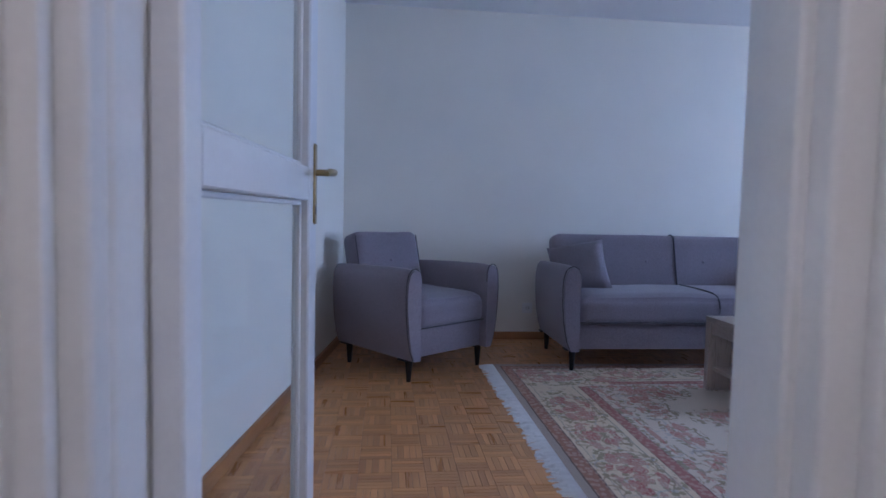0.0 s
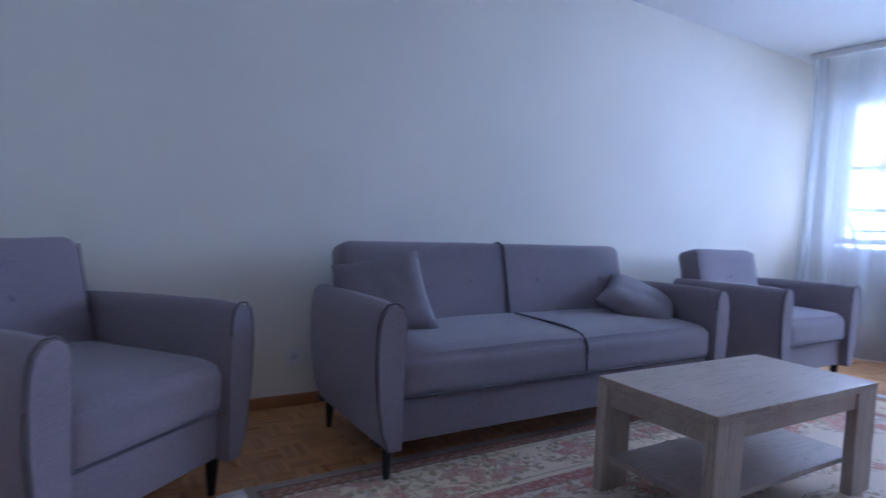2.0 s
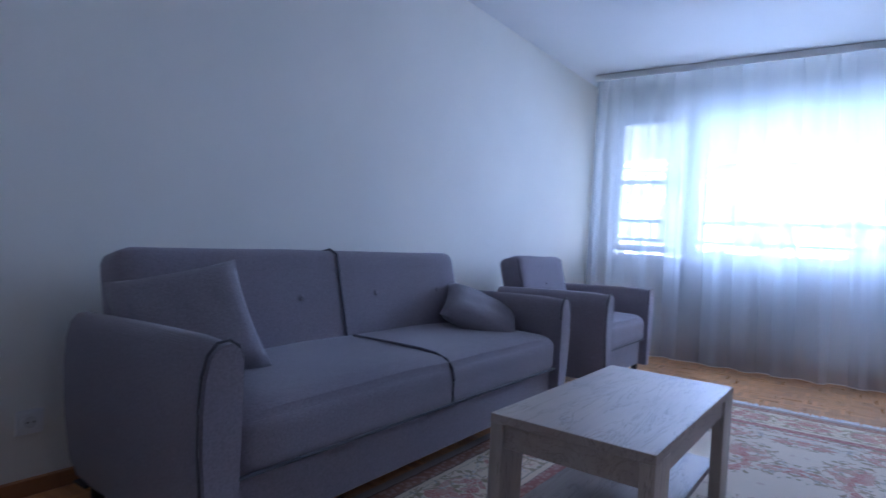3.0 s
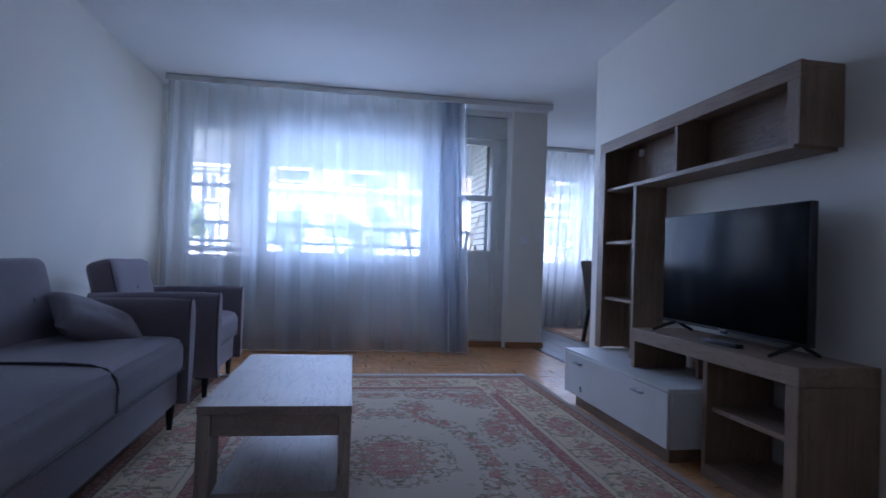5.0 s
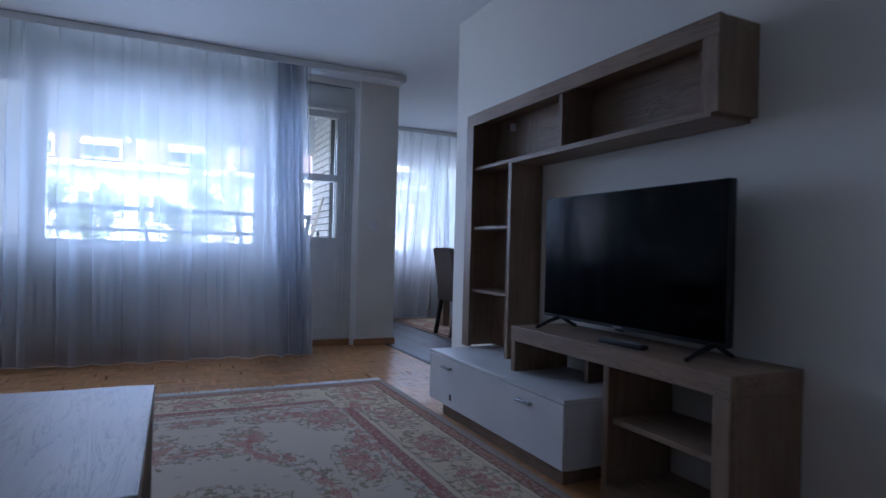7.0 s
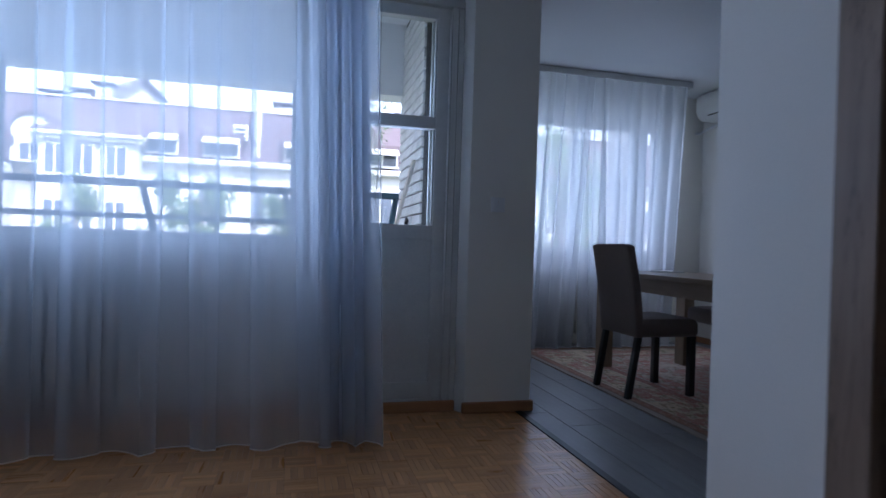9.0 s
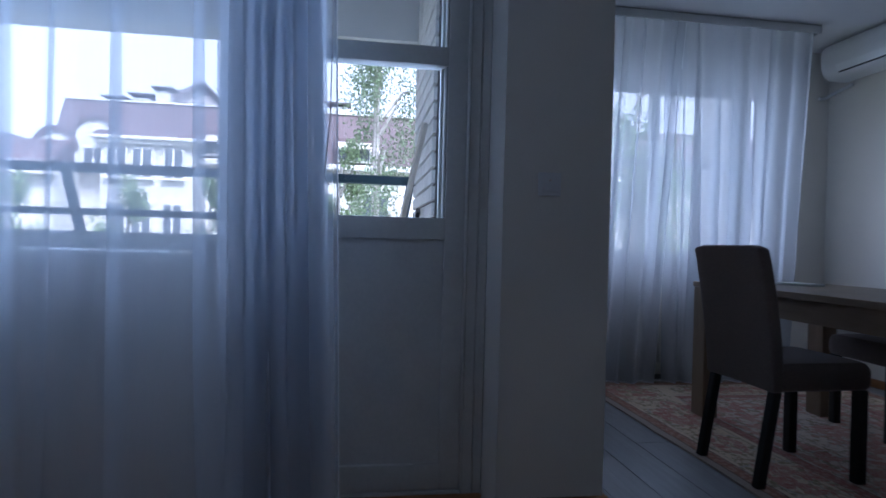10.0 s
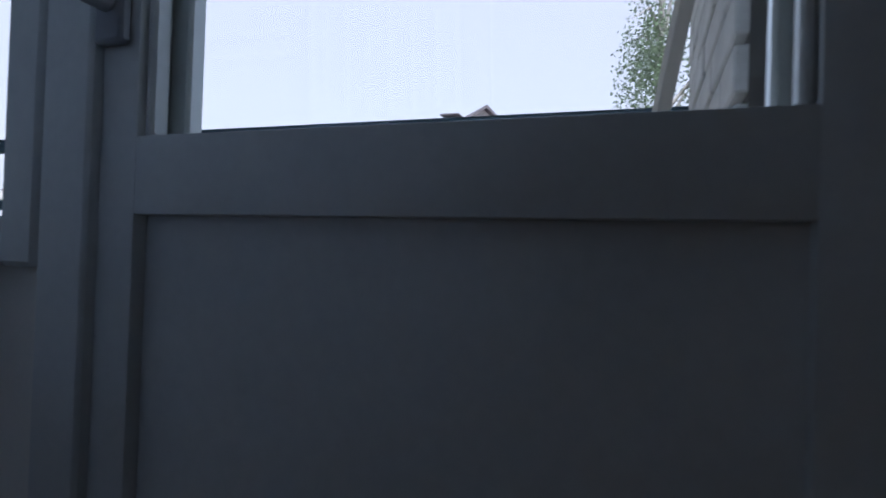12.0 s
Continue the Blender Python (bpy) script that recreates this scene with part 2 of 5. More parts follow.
    # the roses, petals shaded from deep to pale
    for sc, shift, size, keep, petal in ((15.0, 0.3, 0.50, 0.22, (0.40, 0.07, 0.065)), (27.0, 5.1, 0.46, 0.50, (0.45, 0.18, 0.12))):
        rd, rk = cells(sc, shift, 55.0, 0.02)
        spots = noise_of(t, q, sc * 6.0, 2, 0.6)
        pc = ramp(t, calc(t, "ADD", spots, calc(t, "MULTIPLY", rk, 0.12)), [(0.40, petal), (0.50, scaled(petal, 1.35)), (0.60, (0.60, 0.34, 0.27)), (0.70, (0.66, 0.50, 0.38))])
        col = blend(t, both(below(rd, size), above(rk, keep), free, bouquet, 0.88), col, pc)
    sd, sk = cells(14.0, 7.7, 50.0, 0.02)
    col = blend(t, both(below(sd, 0.2), above(sk, 0.93), free, 0.4), col, (0.50, 0.30, 0.24))
    # little repeated buds in the edge and stripe bands
    bd, bk = cells(34.0, 1.1, 60.0, 0.006)
    band = calc(t, "SUBTRACT", 1.0, free)
    col = blend(t, both(below(bd, 0.34), band, above(d, 0.05), 0.55), col, (0.66, 0.46, 0.36))
    fade = noise_of(t, v, 1.7, 4)
    col = blend(t, 0.14, col, ramp(t, fade, [(0.3, (0.54, 0.46, 0.40)), (0.7, (0.80, 0.68, 0.52))]))
    pile = noise_of(t, v, 330.0, 2)
    col = blend(t, 1.0, col, ramp(t, pile, [(0.25, (0.80, 0.80, 0.80)), (0.6, (1, 1, 1))]), "MULTIPLY")
    t.links.new(col, b.inputs["Base Color"])
    b.inputs["Roughness"].default_value = 1.0
    b.inputs["Specular IOR Level"].default_value = 0.1
    bump(t, b, pile, 0.6, 0.003)
    return m


def foliage(name, colour):
    m, t, b = nodes_of(name)
    g = t.nodes.new("ShaderNodeNewGeometry")
    t.links.new(ramp(t, g.outputs["Random Per Island"], [(0, scaled(colour, 0.6)), (0.6, colour), (1, scaled(colour, 1.7))]), b.inputs["Base Color"])
    b.inputs["Roughness"].default_value = 0.6
    tl = t.nodes.new("ShaderNodeBsdfTranslucent")
    t.links.new(b.inputs["Base Color"].links[0].from_socket, tl.inputs["Color"])
    mx = node(t, "ShaderNodeMixShader", Fac=0.45)
    t.links.new(b.outputs[0], mx.inputs[1])
    t.links.new(tl.outputs[0], mx.inputs[2])
    t.links.new(mx.outputs[0], t.nodes["Material Output"].inputs["Surface"])
    return m


PAINT = plain("wall_paint", (0.855, 0.825, 0.75), 0.75, spread=0.05, big=1.3, fine=180.0, relief=0.12, depth=0.0015)
CEIL = plain("ceiling_paint", (0.84, 0.845, 0.845), 0.8, spread=0.04, big=1.0, fine=140.0, relief=0.1)
WHITE = plain("white_enamel", (0.74, 0.745, 0.74), 0.38, spread=0.06, big=4.0, fine=90.0, relief=0.06)
FRAME_W = plain("window_enamel", (0.66, 0.66, 0.625), 0.45, spread=0.1, big=5.0, fine=70.0, relief=0.1)
BASEBOARD = wood("baseboard_wood", (0.48, 0.235, 0.09), (0.30, 0.13, 0.05), 0, 0.4, False)
BASEBOARD_Y = wood("baseboard_wood_y", (0.48, 0.235, 0.09), (0.30, 0.13, 0.05), 1, 0.4, False)
OAK = wood("oak_laminate", (0.41, 0.285, 0.19), (0.20, 0.127, 0.08), 0, 0.5)
OAK_V = wood("oak_laminate_upright", (0.41, 0.285, 0.19), (0.20, 0.127, 0.08), 2, 0.5)
OAK_PALE = wood("pale_oak_laminate", (0.49, 0.395, 0.33), (0.37, 0.29, 0.235), 0, 0.48)
OAK_PALE_V = wood("pale_oak_upright", (0.56, 0.46, 0.385), (0.36, 0.285, 0.23), 2, 0.45)
TABLE_WOOD = wood("table_wood", (0.36, 0.26, 0.17), (0.23, 0.16, 0.10), 0, 0.42, False)
TABLE_WOOD_V = wood("table_wood_upright", (0.36, 0.26, 0.17), (0.23, 0.16, 0.10), 2, 0.42, False)
PLANKWOOD = wood("raw_plank", (0.74, 0.70, 0.63), (0.58, 0.53, 0.46), 2, 0.7, False)
PARQUET = wood("parquet_piece", (0.76, 0.39, 0.15), (0.55, 0.25, 0.085), 0, 0.30, False, "Object", "piece")
PARQUET_ALL = wood("parquet_pieces", (0.76, 0.39, 0.15), (0.55, 0.25, 0.085), 0, 0.30, False, "Object", "island")
PARQUET_Y = wood("parquet_piece_y", (0.76, 0.39, 0.15), (0.55, 0.25, 0.085), 1, 0.30, False, "Object", "piece")
PARQUET_ALL_Y = wood("parquet_pieces_y", (0.76, 0.39, 0.15), (0.55, 0.25, 0.085), 1, 0.30, False, "Object", "island")
PARQUET_BED = plain("parquet_joint", (0.20, 0.11, 0.05), 0.8)
GREYPLANK = wood("grey_floor_plank", (0.30, 0.29, 0.285), (0.16, 0.15, 0.15), 0, 0.4, False, "Object", "piece")
UPHOLSTERY = cloth("grey_upholstery", (0.245, 0.212, 0.245))
PIPING = cloth("dark_piping", (0.085, 0.078, 0.09), 900)
PILLOW = cloth("pillow_cloth", (0.25, 0.22, 0.25), 500)
CHAIR_CLOTH = cloth("taupe_chair_cloth", (0.19, 0.145, 0.125), 600, relief=0.3)
BLACK = plain("black_metal", (0.012, 0.012, 0.014), 0.4, 0.2)
BLACKWOOD = plain("dark_stained_leg", (0.018, 0.014, 0.013), 0.45)
SCREEN = plain("screen_glass", (0.0025, 0.0025, 0.003), 0.09, spread=0.0, relief=0.0, spec=0.085)
PLASTIC = plain("black_plastic", (0.014, 0.014, 0.015), 0.42)
WHITEPLASTIC = plain("white_plastic", (0.82, 0.82, 0.81), 0.35, relief=0.0, spread=0.04)
GREYPLASTIC = plain("grey_plastic", (0.28, 0.28, 0.29), 0.4)
STEEL = plain("brushed_steel", (0.34, 0.34, 0.35), 0.42, 0.7)
BRASS = plain("aged_brass", (0.42, 0.31, 0.14), 0.35, 0.85, spread=0.3)
RADIATOR = plain("radiator_enamel", (0.66, 0.64, 0.58), 0.4)
VOILE = sheer("white_voile", (0.76, 0.81, 0.87), 0.58)
VOILE_DENSE = sheer("dense_white_voile", (0.78, 0.795, 0.83), 0.34)
VOILE_THICK = sheer("gathered_voile", (0.72, 0.76, 0.82), 0.20)
HEM = sheer("voile_hem", (0.9, 0.91, 0.92), 0.1)
GLASS = glass("window_glass")
FRINGE = plain("cotton_fringe", (0.80, 0.79, 0.78), 0.95)
BRICK = plain("pale_brick", (0.86, 0.85, 0.84), 0.9, spread=0.2, big=9.0, fine=120.0, relief=0.5, depth=0.004)
MORTAR = plain("dark_mortar", (0.16, 0.155, 0.15), 0.95, spread=0.25, relief=0.5)
RAILPAINT = plain("blue_grey_rail_paint", (0.065, 0.125, 0.165), 0.5, 0.1, spread=0.3)
CONCRETE = plain("painted_concrete", (0.68, 0.68, 0.67), 0.85, spread=0.1, relief=0.3)
RENDER = plain("white_render", (0.74, 0.73, 0.70), 0.9, spread=0.1, big=0.4, fine=6.0)
ROOF = plain("brown_roof_sheet", (0.15, 0.112, 0.118), 0.7, spread=0.25, big=0.5, fine=4.0)
DARKROOF = plain("dark_ridge_roof", (0.20, 0.185, 0.195), 0.8, spread=0.2, big=0.5, fine=4.0)
PANE_DARK = plain("far_window_pane", (0.12, 0.14, 0.17), 0.15, spread=0.3, relief=0.0)
AWNING = plain("pale_awning", (0.6, 0.57, 0.5), 0.9)
GROUND = plain("grass_and_earth", (0.09, 0.10, 0.05), 0.95, spread=0.4, big=0.1, fine=1.5)
BARK = plain("birch_bark", (0.45, 0.43, 0.40), 0.9, spread=0.5, big=3.0, fine=12.0)
LEAF = foliage("birch_leaf", (0.21, 0.28, 0.17))
LEAF2 = foliage("shrub_leaf", (0.27, 0.36, 0.20))
BLUE = plain("blue_plastic", (0.02, 0.03, 0.25), 0.35)
PAPER = plain("paper", (0.7, 0.7, 0.69), 0.8)
LAMPGLOW = plain("indicator", (0.6, 0.3, 0.2), 0.4)

# ---------------------------------------------------------------- building helpers
def box(bm, x0, x1, y0, y1, z0, z1, bevel=0.0, seg=1):
    made = bmesh.ops.create_cube(bm, size=1.0)["verts"]
    for v in made:
        v.co = Vector(((x0 + x1) / 2 + v.co.x * (x1 - x0), (y0 + y1) / 2 + v.co.y * (y1 - y0), (z0 + z1) / 2 + v.co.z * (z1 - z0)))
    if bevel:
        edges = {e for v in made for e in v.link_edges}
        bmesh.ops.bevel(bm, geom=list(edges), offset=bevel, segments=seg, affect="EDGES", profile=0.6)
    return bm


def cuboid(x0, x1, y0, y1, z0, z1, bevel=0.003, seg=1):
    return box(bmesh.new(), x0, x1, y0, y1, z0, z1, bevel, seg)


def prism(profile, a0, a1, axis="y", bevel=0.0, seg=2):
    """A profile of pairs drawn along an axis; pairs are the other two axes in x, y, z order."""
    bm = bmesh.new()
    rings = []
    for a in (a0, a1):
        ring = []
        for p, q in profile:
            co = {"x": (a, p, q), "y": (p, a, q), "z": (p, q, a)}[axis]
            ring.append(bm.verts.new(co))
        rings.append(ring)
    n = len(profile)
    caps = [bm.faces.new(rings[0]), bm.faces.new(rings[1])]
    for k in range(n):
        bm.faces.new((rings[0][k], rings[0][(k + 1) % n], rings[1][(k + 1) % n], rings[1][k]))
    bmesh.ops.recalc_face_normals(bm, faces=bm.faces)
    if bevel:
        edges = list({e for f in caps for e in f.edges})
        bmesh.ops.bevel(bm, geom=edges, offset=bevel, segments=seg, affect="EDGES", profile=0.5)
    return bm


def soft_box(w, d, h, r, puff=0.0, cuts=9, at=(0, 0, 0), dip=0.0):
    """A stuffed block with round edges and a swollen top."""
    bm = bmesh.new()
    bmesh.ops.create_cube(bm, size=2.0)
    bmesh.ops.subdivide_edges(bm, edges=bm.edges[:], cuts=cuts, use_grid_fill=True)
    half = Vector((w / 2, d / 2, h / 2))
    for v in bm.verts:
        u = v.co.copy()
        p = Vector((u.x * half.x, u.y * half.y, u.z * half.z))
        # more points near the edges
        for k in range(3):
            p[k] = half[k] * math.copysign(1 - (1 - abs(u[k])) ** 1.6, u[k])
        inner = Vector([max(-(half[k] - r), min(half[k] - r, p[k])) for k in range(3)])
        off = p - inner
        if off.length > 1e-6:
            p = inner + off.normalized() * min(r, off.length * 1.25)
        swell = puff * (1 - u.x ** 4) * (1 - u.y ** 4)
        if u.z > 0:
            p.z += swell * u.z
        p.z += noise.noise(Vector((p.x * 4, p.y * 4, p.z * 4))) * dip
        v.co = p + Vector(at)
    return bm


def tube(points, radius, sides=8, cap=True):
    bm = bmesh.new()
    rings = []
    for k, p in enumerate(points):
        p = Vector(p)
        a = Vector(points[max(0, k - 1)])
        c = Vector(points[min(len(points) - 1, k + 1)])
        d = (c - a).normalized()
        side = d.cross(Vector((0, 0, 1)))
        if side.length < 1e-3:
            side = d.cross(Vector((0, 1, 0)))
        side.normalize()
        up = side.cross(d)
        rr = radius[k] if isinstance(radius, (list, tuple)) else radius
        rings.append([bm.verts.new(p + side * rr * math.cos(6.2832 * s / sides) + up * rr * math.sin(6.2832 * s / sides)) for s in range(sides)])
    for a, c in zip(rings, rings[1:]):
        for s in range(sides):
            bm.faces.new((a[s], a[(s + 1) % sides], c[(s + 1) % sides], c[s]))
    if cap:
        bm.faces.new(rings[0])
        bm.faces.new(rings[-1])
    bmesh.ops.recalc_face_normals(bm, faces=bm.faces)
    return bm


def mesh_of(name, bm, material, smooth=None):
    me = bpy.data.meshes.new(name)
    bm.to_mesh(me)
    bm.free()
    me.materials.append(material)
    if smooth is not None:
        for p in me.polygons:
            p.use_smooth = True
        me.set_sharp_from_angle(angle=radians(smooth))
    return me


def part(name, bm, material, parent, label="", smooth=40):
    ob = new(name, mesh_of(name, bm, material, smooth))
    ob.parent = parent
    if label:
        tagged(ob, label)
    return ob


def thing(name, at, label, category, group="", kind="", rz=0.0):
    ob = new(name)
    ob.matrix_basis = pose(*at, 0, 0, rz)
    return tagged(ob, label, category, group, kind)


def solid(name, bm, material, label, category, kind="structure", smooth=40):
    return tagged(new(name, mesh_of(name, bm, material, smooth)), label, category, "", kind)


# ---------------------------------------------------------------- the shell of the flat
H = 2.56
WX = lambda y: 0.264 - (5.5 - y) * 0.113     # the west wall runs slightly out of square

solid("wall_north", cuboid(-0.6, 6.9, 5.5, 5.65, 0, H + 0.1, 0), PAINT, "plain white painted wall behind the sofa", "wall")
solid("wall_west", prism([(WX(5.5), 5.5), (WX(1.6), 1.6), (WX(1.6) - 0.2, 1.6), (WX(5.5) - 0.2, 5.5)], 0, H + 0.1, "z"), PAINT, "plain white painted wall beside the door", "wall")
tvw = bmesh.new()
box(tvw, WX(1.6) - 0.2, 0.26, 1.60, 1.74, 0, H + 0.1)
box(tvw, 0.26, 1.15, 1.60, 1.74, 2.06, H + 0.1)
box(tvw, 1.15, 4.85, 1.60, 1.74, 0, H + 0.1)
solid("wall_south", tvw, PAINT, "white painted wall with a doorway, behind the television", "wall")
ew = bmesh.new()
box(ew, 6.66, 6.90, 2.80, 5.5, 0, 0.90)
box(ew, 6.60, 6.90, 1.925, 5.5, 2.50, H + 0.1)
box(ew, 6.62, 6.90, 5.27, 5.5, 0.90, 2.50)
solid("wall_east", ew, PAINT, "white painted parapet and lintel of the window wall", "wall")
solid("wall_pier", cuboid(6.56, 6.90, 1.533, 1.925, 0, H + 0.1, 0), PAINT, "white painted pier between balcony door and dining area", "wall")
solid("wall_dining_north", cuboid(6.90, 7.66, 1.533, 2.07, -0.2, H + 0.1, 0), PAINT, "white painted side wall of the dining area", "wall")
solid("wall_dining_corner", cuboid(7.66, 8.95, 1.533, 1.80, -0.2, H + 0.1, 0), PAINT, "white painted outer corner wall of the dining area", "wall")
de = bmesh.new()
box(de, 8.75, 8.95, -1.30, 1.533, 0, 0.88)
box(de, 8.75, 8.95, -1.30, 1.533, 2.22, H + 0.1)
box(de, 8.75, 8.95, -1.30, -0.80, 0.88, 2.22)
box(de, 8.75, 8.95, 1.15, 1.533, 0.88, 2.22)
solid("wall_dining_east", de, PAINT, "white painted window wall of the dining area", "wall")
solid("wall_dining_south", cuboid(2.9, 8.95, -1.45, -1.30, 0, H + 0.1, 0), PAINT, "white painted wall under the air conditioner", "wall")
solid("wall_dining_west", cuboid(2.9, 3.05, -1.30, 1.60, 0, H + 0.1, 0), PAINT, "plain white painted wall", "wall")
hall = bmesh.new()
box(hall, -0.75, -0.6, -1.2, 1.6, 0, H + 0.1)
box(hall, 1.9, 2.05, -1.2, 1.6, 0, H + 0.1)
box(hall, -0.75, 2.05, -1.35, -1.2, 0, H + 0.1)
solid("wall_hall", hall, PAINT, "plain white painted walls of the hall", "wall")
cl = bmesh.new()
box(cl, -0.75, 8.95, -1.45, 5.65, H, H + 0.12)
solid("ceiling", cl, CEIL, "plain white painted ceiling", "ceiling")

fl = solid("floor", cuboid(-0.75, 6.7, 1.61, 5.5, -0.06, -0.006, 0), PARQUET_BED, "worn oak mosaic parquet floor in small squares", "floor")
fl2 = solid("floor_dining", cuboid(2.9, 8.95, -1.45, 1.60, -0.06, -0.006, 0), PARQUET_BED, "grey wood-look plank floor of the dining area", "floor")
solid("floor_hall", cuboid(-0.75, 2.05, -1.35, 1.61, -0.06, -0.002, 0), GREYPLANK, "plain hall floor", "floor")
solid("trim_threshold", cuboid(4.87, 6.57, 1.585, 1.622, -0.004, 0.006, 0.002), BLACKWOOD, "dark metal threshold strip between two floors", "trim")


def skirting(name, x0, x1, y0, y1, along):
    m = BASEBOARD if along == "x" else BASEBOARD_Y
    bm = cuboid(x0, x1, y0, y1, 0, 0.062, 0.006)
    solid(name, bm, m, "orange-brown stained wooden skirting board", "baseboard")


skirting("baseboard_north", 0.30, 6.62, 5.484, 5.5, "x")
sk = prism([(WX(5.49), 5.49), (WX(1.75), 1.75), (WX(1.75) + 0.016, 1.75), (WX(5.49) + 0.016, 5.49)], 0, 0.062, "z")
solid("baseboard_west", sk, BASEBOARD_Y, "orange-brown stained wooden skirting board", "baseboard")
skirting("baseboard_south", 1.24, 4.85, 1.74, 1.756, "x")
skirting("baseboard_east", 6.643, 6.66, 2.82, 5.48, "y")
skirting("baseboard_pier", 6.543, 6.56, 1.515, 1.94, "y")
skirting("baseboard_pier_side", 6.56, 8.7, 1.517, 1.533, "x")
skirting("baseboard_balcony_door", 6.605, 6.622, 1.965, 2.76, "y")
skirting("baseboard_dining", 3.05, 8.75, -1.30, -1.284, "x")

# ---------------------------------------------------------------- room door, standing open
jm = thing("door_frame", (0, 1.67, 0), "white enamelled wooden door frame with mouldings", "door frame", "", "structure")
for x0, x1 in ((0.255, 0.300), (1.09, 1.155)):
    part("jamb", cuboid(x0, x1, -0.09, 0.085, 0, 2.06, 0.006), WHITE, jm)
part("head", cuboid(0.308, 1.10, -0.09, 0.085, 2.03, 2.07, 0.004), WHITE, jm)
for x0, x1 in ((0.290, 0.306), (1.073, 1.095)):
    part("door_stop", cuboid(x0, x1, -0.05, 0.02, 0, 2.03, 0.005), WHITE, jm)
for side in (-1, 1):
    y0 = -0.115 if side < 0 else 0.072
    for x0, x1 in ((0.185, 0.27), (1.14, 1.225)):
        part("architrave", cuboid(x0, x1, y0, y0 + 0.03, 0, 2.13, 0.010, 2), WHITE, jm)
        part("bead", cuboid((x0 + x1) / 2 - 0.012, (x0 + x1) / 2 + 0.012, y0 - 0.008, y0 + 0.038, 0, 2.13, 0.005), WHITE, jm)
    part("architrave", cuboid(0.27, 1.14, y0, y0 + 0.03, 2.05, 2.13, 0.010, 2), WHITE, jm)

dr = thing("door_1", (0.300, 1.722, 0), "white enamelled glazed room door standing open along the wall", "door", "", "structure", rz=-4.0)
# the leaf runs along its own y from the hinge
LW, LT = 0.86, 0.044
for y0, y1 in ((0, 0.062), (LW - 0.095, LW)):
    part("stile", cuboid(0, LT, y0, y1, 0.01, 2.02, 0.005), WHITE, dr)
for z0, z1 in ((0.01, 0.17), (1.006, 1.092), (1.90, 2.02)):
    part("rail", cuboid(0.001, LT - 0.001, 0.062, LW - 0.095, z0, z1, 0.004), WHITE, dr)
for z0, z1 in ((0.17, 1.006), (1.092, 1.90)):
    g = part("pane", cuboid(0.008, 0.013, 0.057, LW - 0.09, z0 - 0.005, z1 + 0.005, 0), GLASS, dr, "clear glass pane")
    g.visible_shadow = False
    for y0, y1 in ((0.062, 0.074), (LW - 0.107, LW - 0.095)):
        part("glazing_bead", cuboid(0.013, 0.025, y0, y1, z0, z1, 0.003), WHITE, dr)
    for zz in (z0, z1 - 0.012):
        part("glazing_bead", cuboid(0.013, 0.025, 0.074, LW - 0.107, zz, zz + 0.012, 0.003), WHITE, dr)
plate = part("handle_plate", cuboid(LT, LT + 0.005, LW - 0.050, LW - 0.017, 0.946, 1.157, 0.004), BRASS, dr, "aged brass backplate")
part("lever", tube([(LT, LW - 0.034, 1.082), (LT + 0.045, LW - 0.034, 1.082), (LT + 0.055, LW - 0.05, 1.082), (LT + 0.055, LW - 0.12, 1.079), (LT + 0.052, LW - 0.145, 1.072)], [0.009, 0.009, 0.0095, 0.0085, 0.007], 10), BRASS, plate, "aged brass lever")
part("keyhole", cuboid(LT + 0.003, LT + 0.006, LW - 0.037, LW - 0.030, 0.972, 0.995, 0.001), BLACK, plate)

# the hall's lamp, behind the walker
hl = thing("ceiling_lamp", (0.7, -0.2, H), "round white glass ceiling lamp in the hall", "ceiling lamp")
part("base", tube([(0, 0, -0.03), (0, 0, -0.001)], 0.13, 24), WHITE, hl)
part("shade", tube([(0, 0, -0.10), (0, 0, -0.085), (0, 0, -0.03)], [0.06, 0.13, 0.15], 24), PAPER, hl, "white glass shade")
hlamp = new("hall_light", bpy.data.lights.new("hall_light", "POINT"))
hlamp.data.energy, hlamp.data.color, hlamp.data.shadow_soft_size = 0.34, (1.0, 0.84, 0.66), 0.12
hlamp.location = (0.7, -0.2, H - 0.25)

# ---------------------------------------------------------------- windows and balcony door
def casing(name, x, y0, y1, z0, z1, label, bars=(), uprights=(), w=0.055, d=0.07):
    win = thing(name, (x, 0, 0), label, "window", "", "structure")
    for a, c in ((y0 - w, y0), (y1, y1 + w)):
        part("frame_side", cuboid(-d / 2, d / 2, a, c, z0 - w, z1 + w, 0.006), FRAME_W, win)
    for a, c in ((z0 - w, z0), (z1, z1 + w)):
        part("frame_rail", cuboid(-d / 2 + 0.002, d / 2 - 0.002, y0, y1, a, c, 0.006), FRAME_W, win)
    ys = [y0, *uprights, y1]
    for u in uprights:
        part("mullion", cuboid(-d / 2 + 0.003, d / 2 - 0.003, u - 0.035, u + 0.035, z0, z1, 0.005), FRAME_W, win)
    zs = [z0, *bars, z1]
    for bz in bars:
        for a, c in zip(ys, ys[1:]):
            part("glazing_bar", cuboid(-0.022, 0.022, a + (0.035 if a != y0 else 0), c - (0.035 if c != y1 else 0), bz - 0.02, bz + 0.02, 0.005), FRAME_W, win)
    for a, c in zip(ys, ys[1:]):
        for e, f in zip(zs, zs[1:]):
            p = part("pane", cuboid(-0.003, 0.003, a + (0.035 if a != y0 else 0), c - (0.035 if c != y1 else 0), e + (0.02 if e != z0 else 0), f - (0.02 if f != z1 else 0), 0), GLASS, win, "clear window pane")
            p.visible_shadow = False
    return win


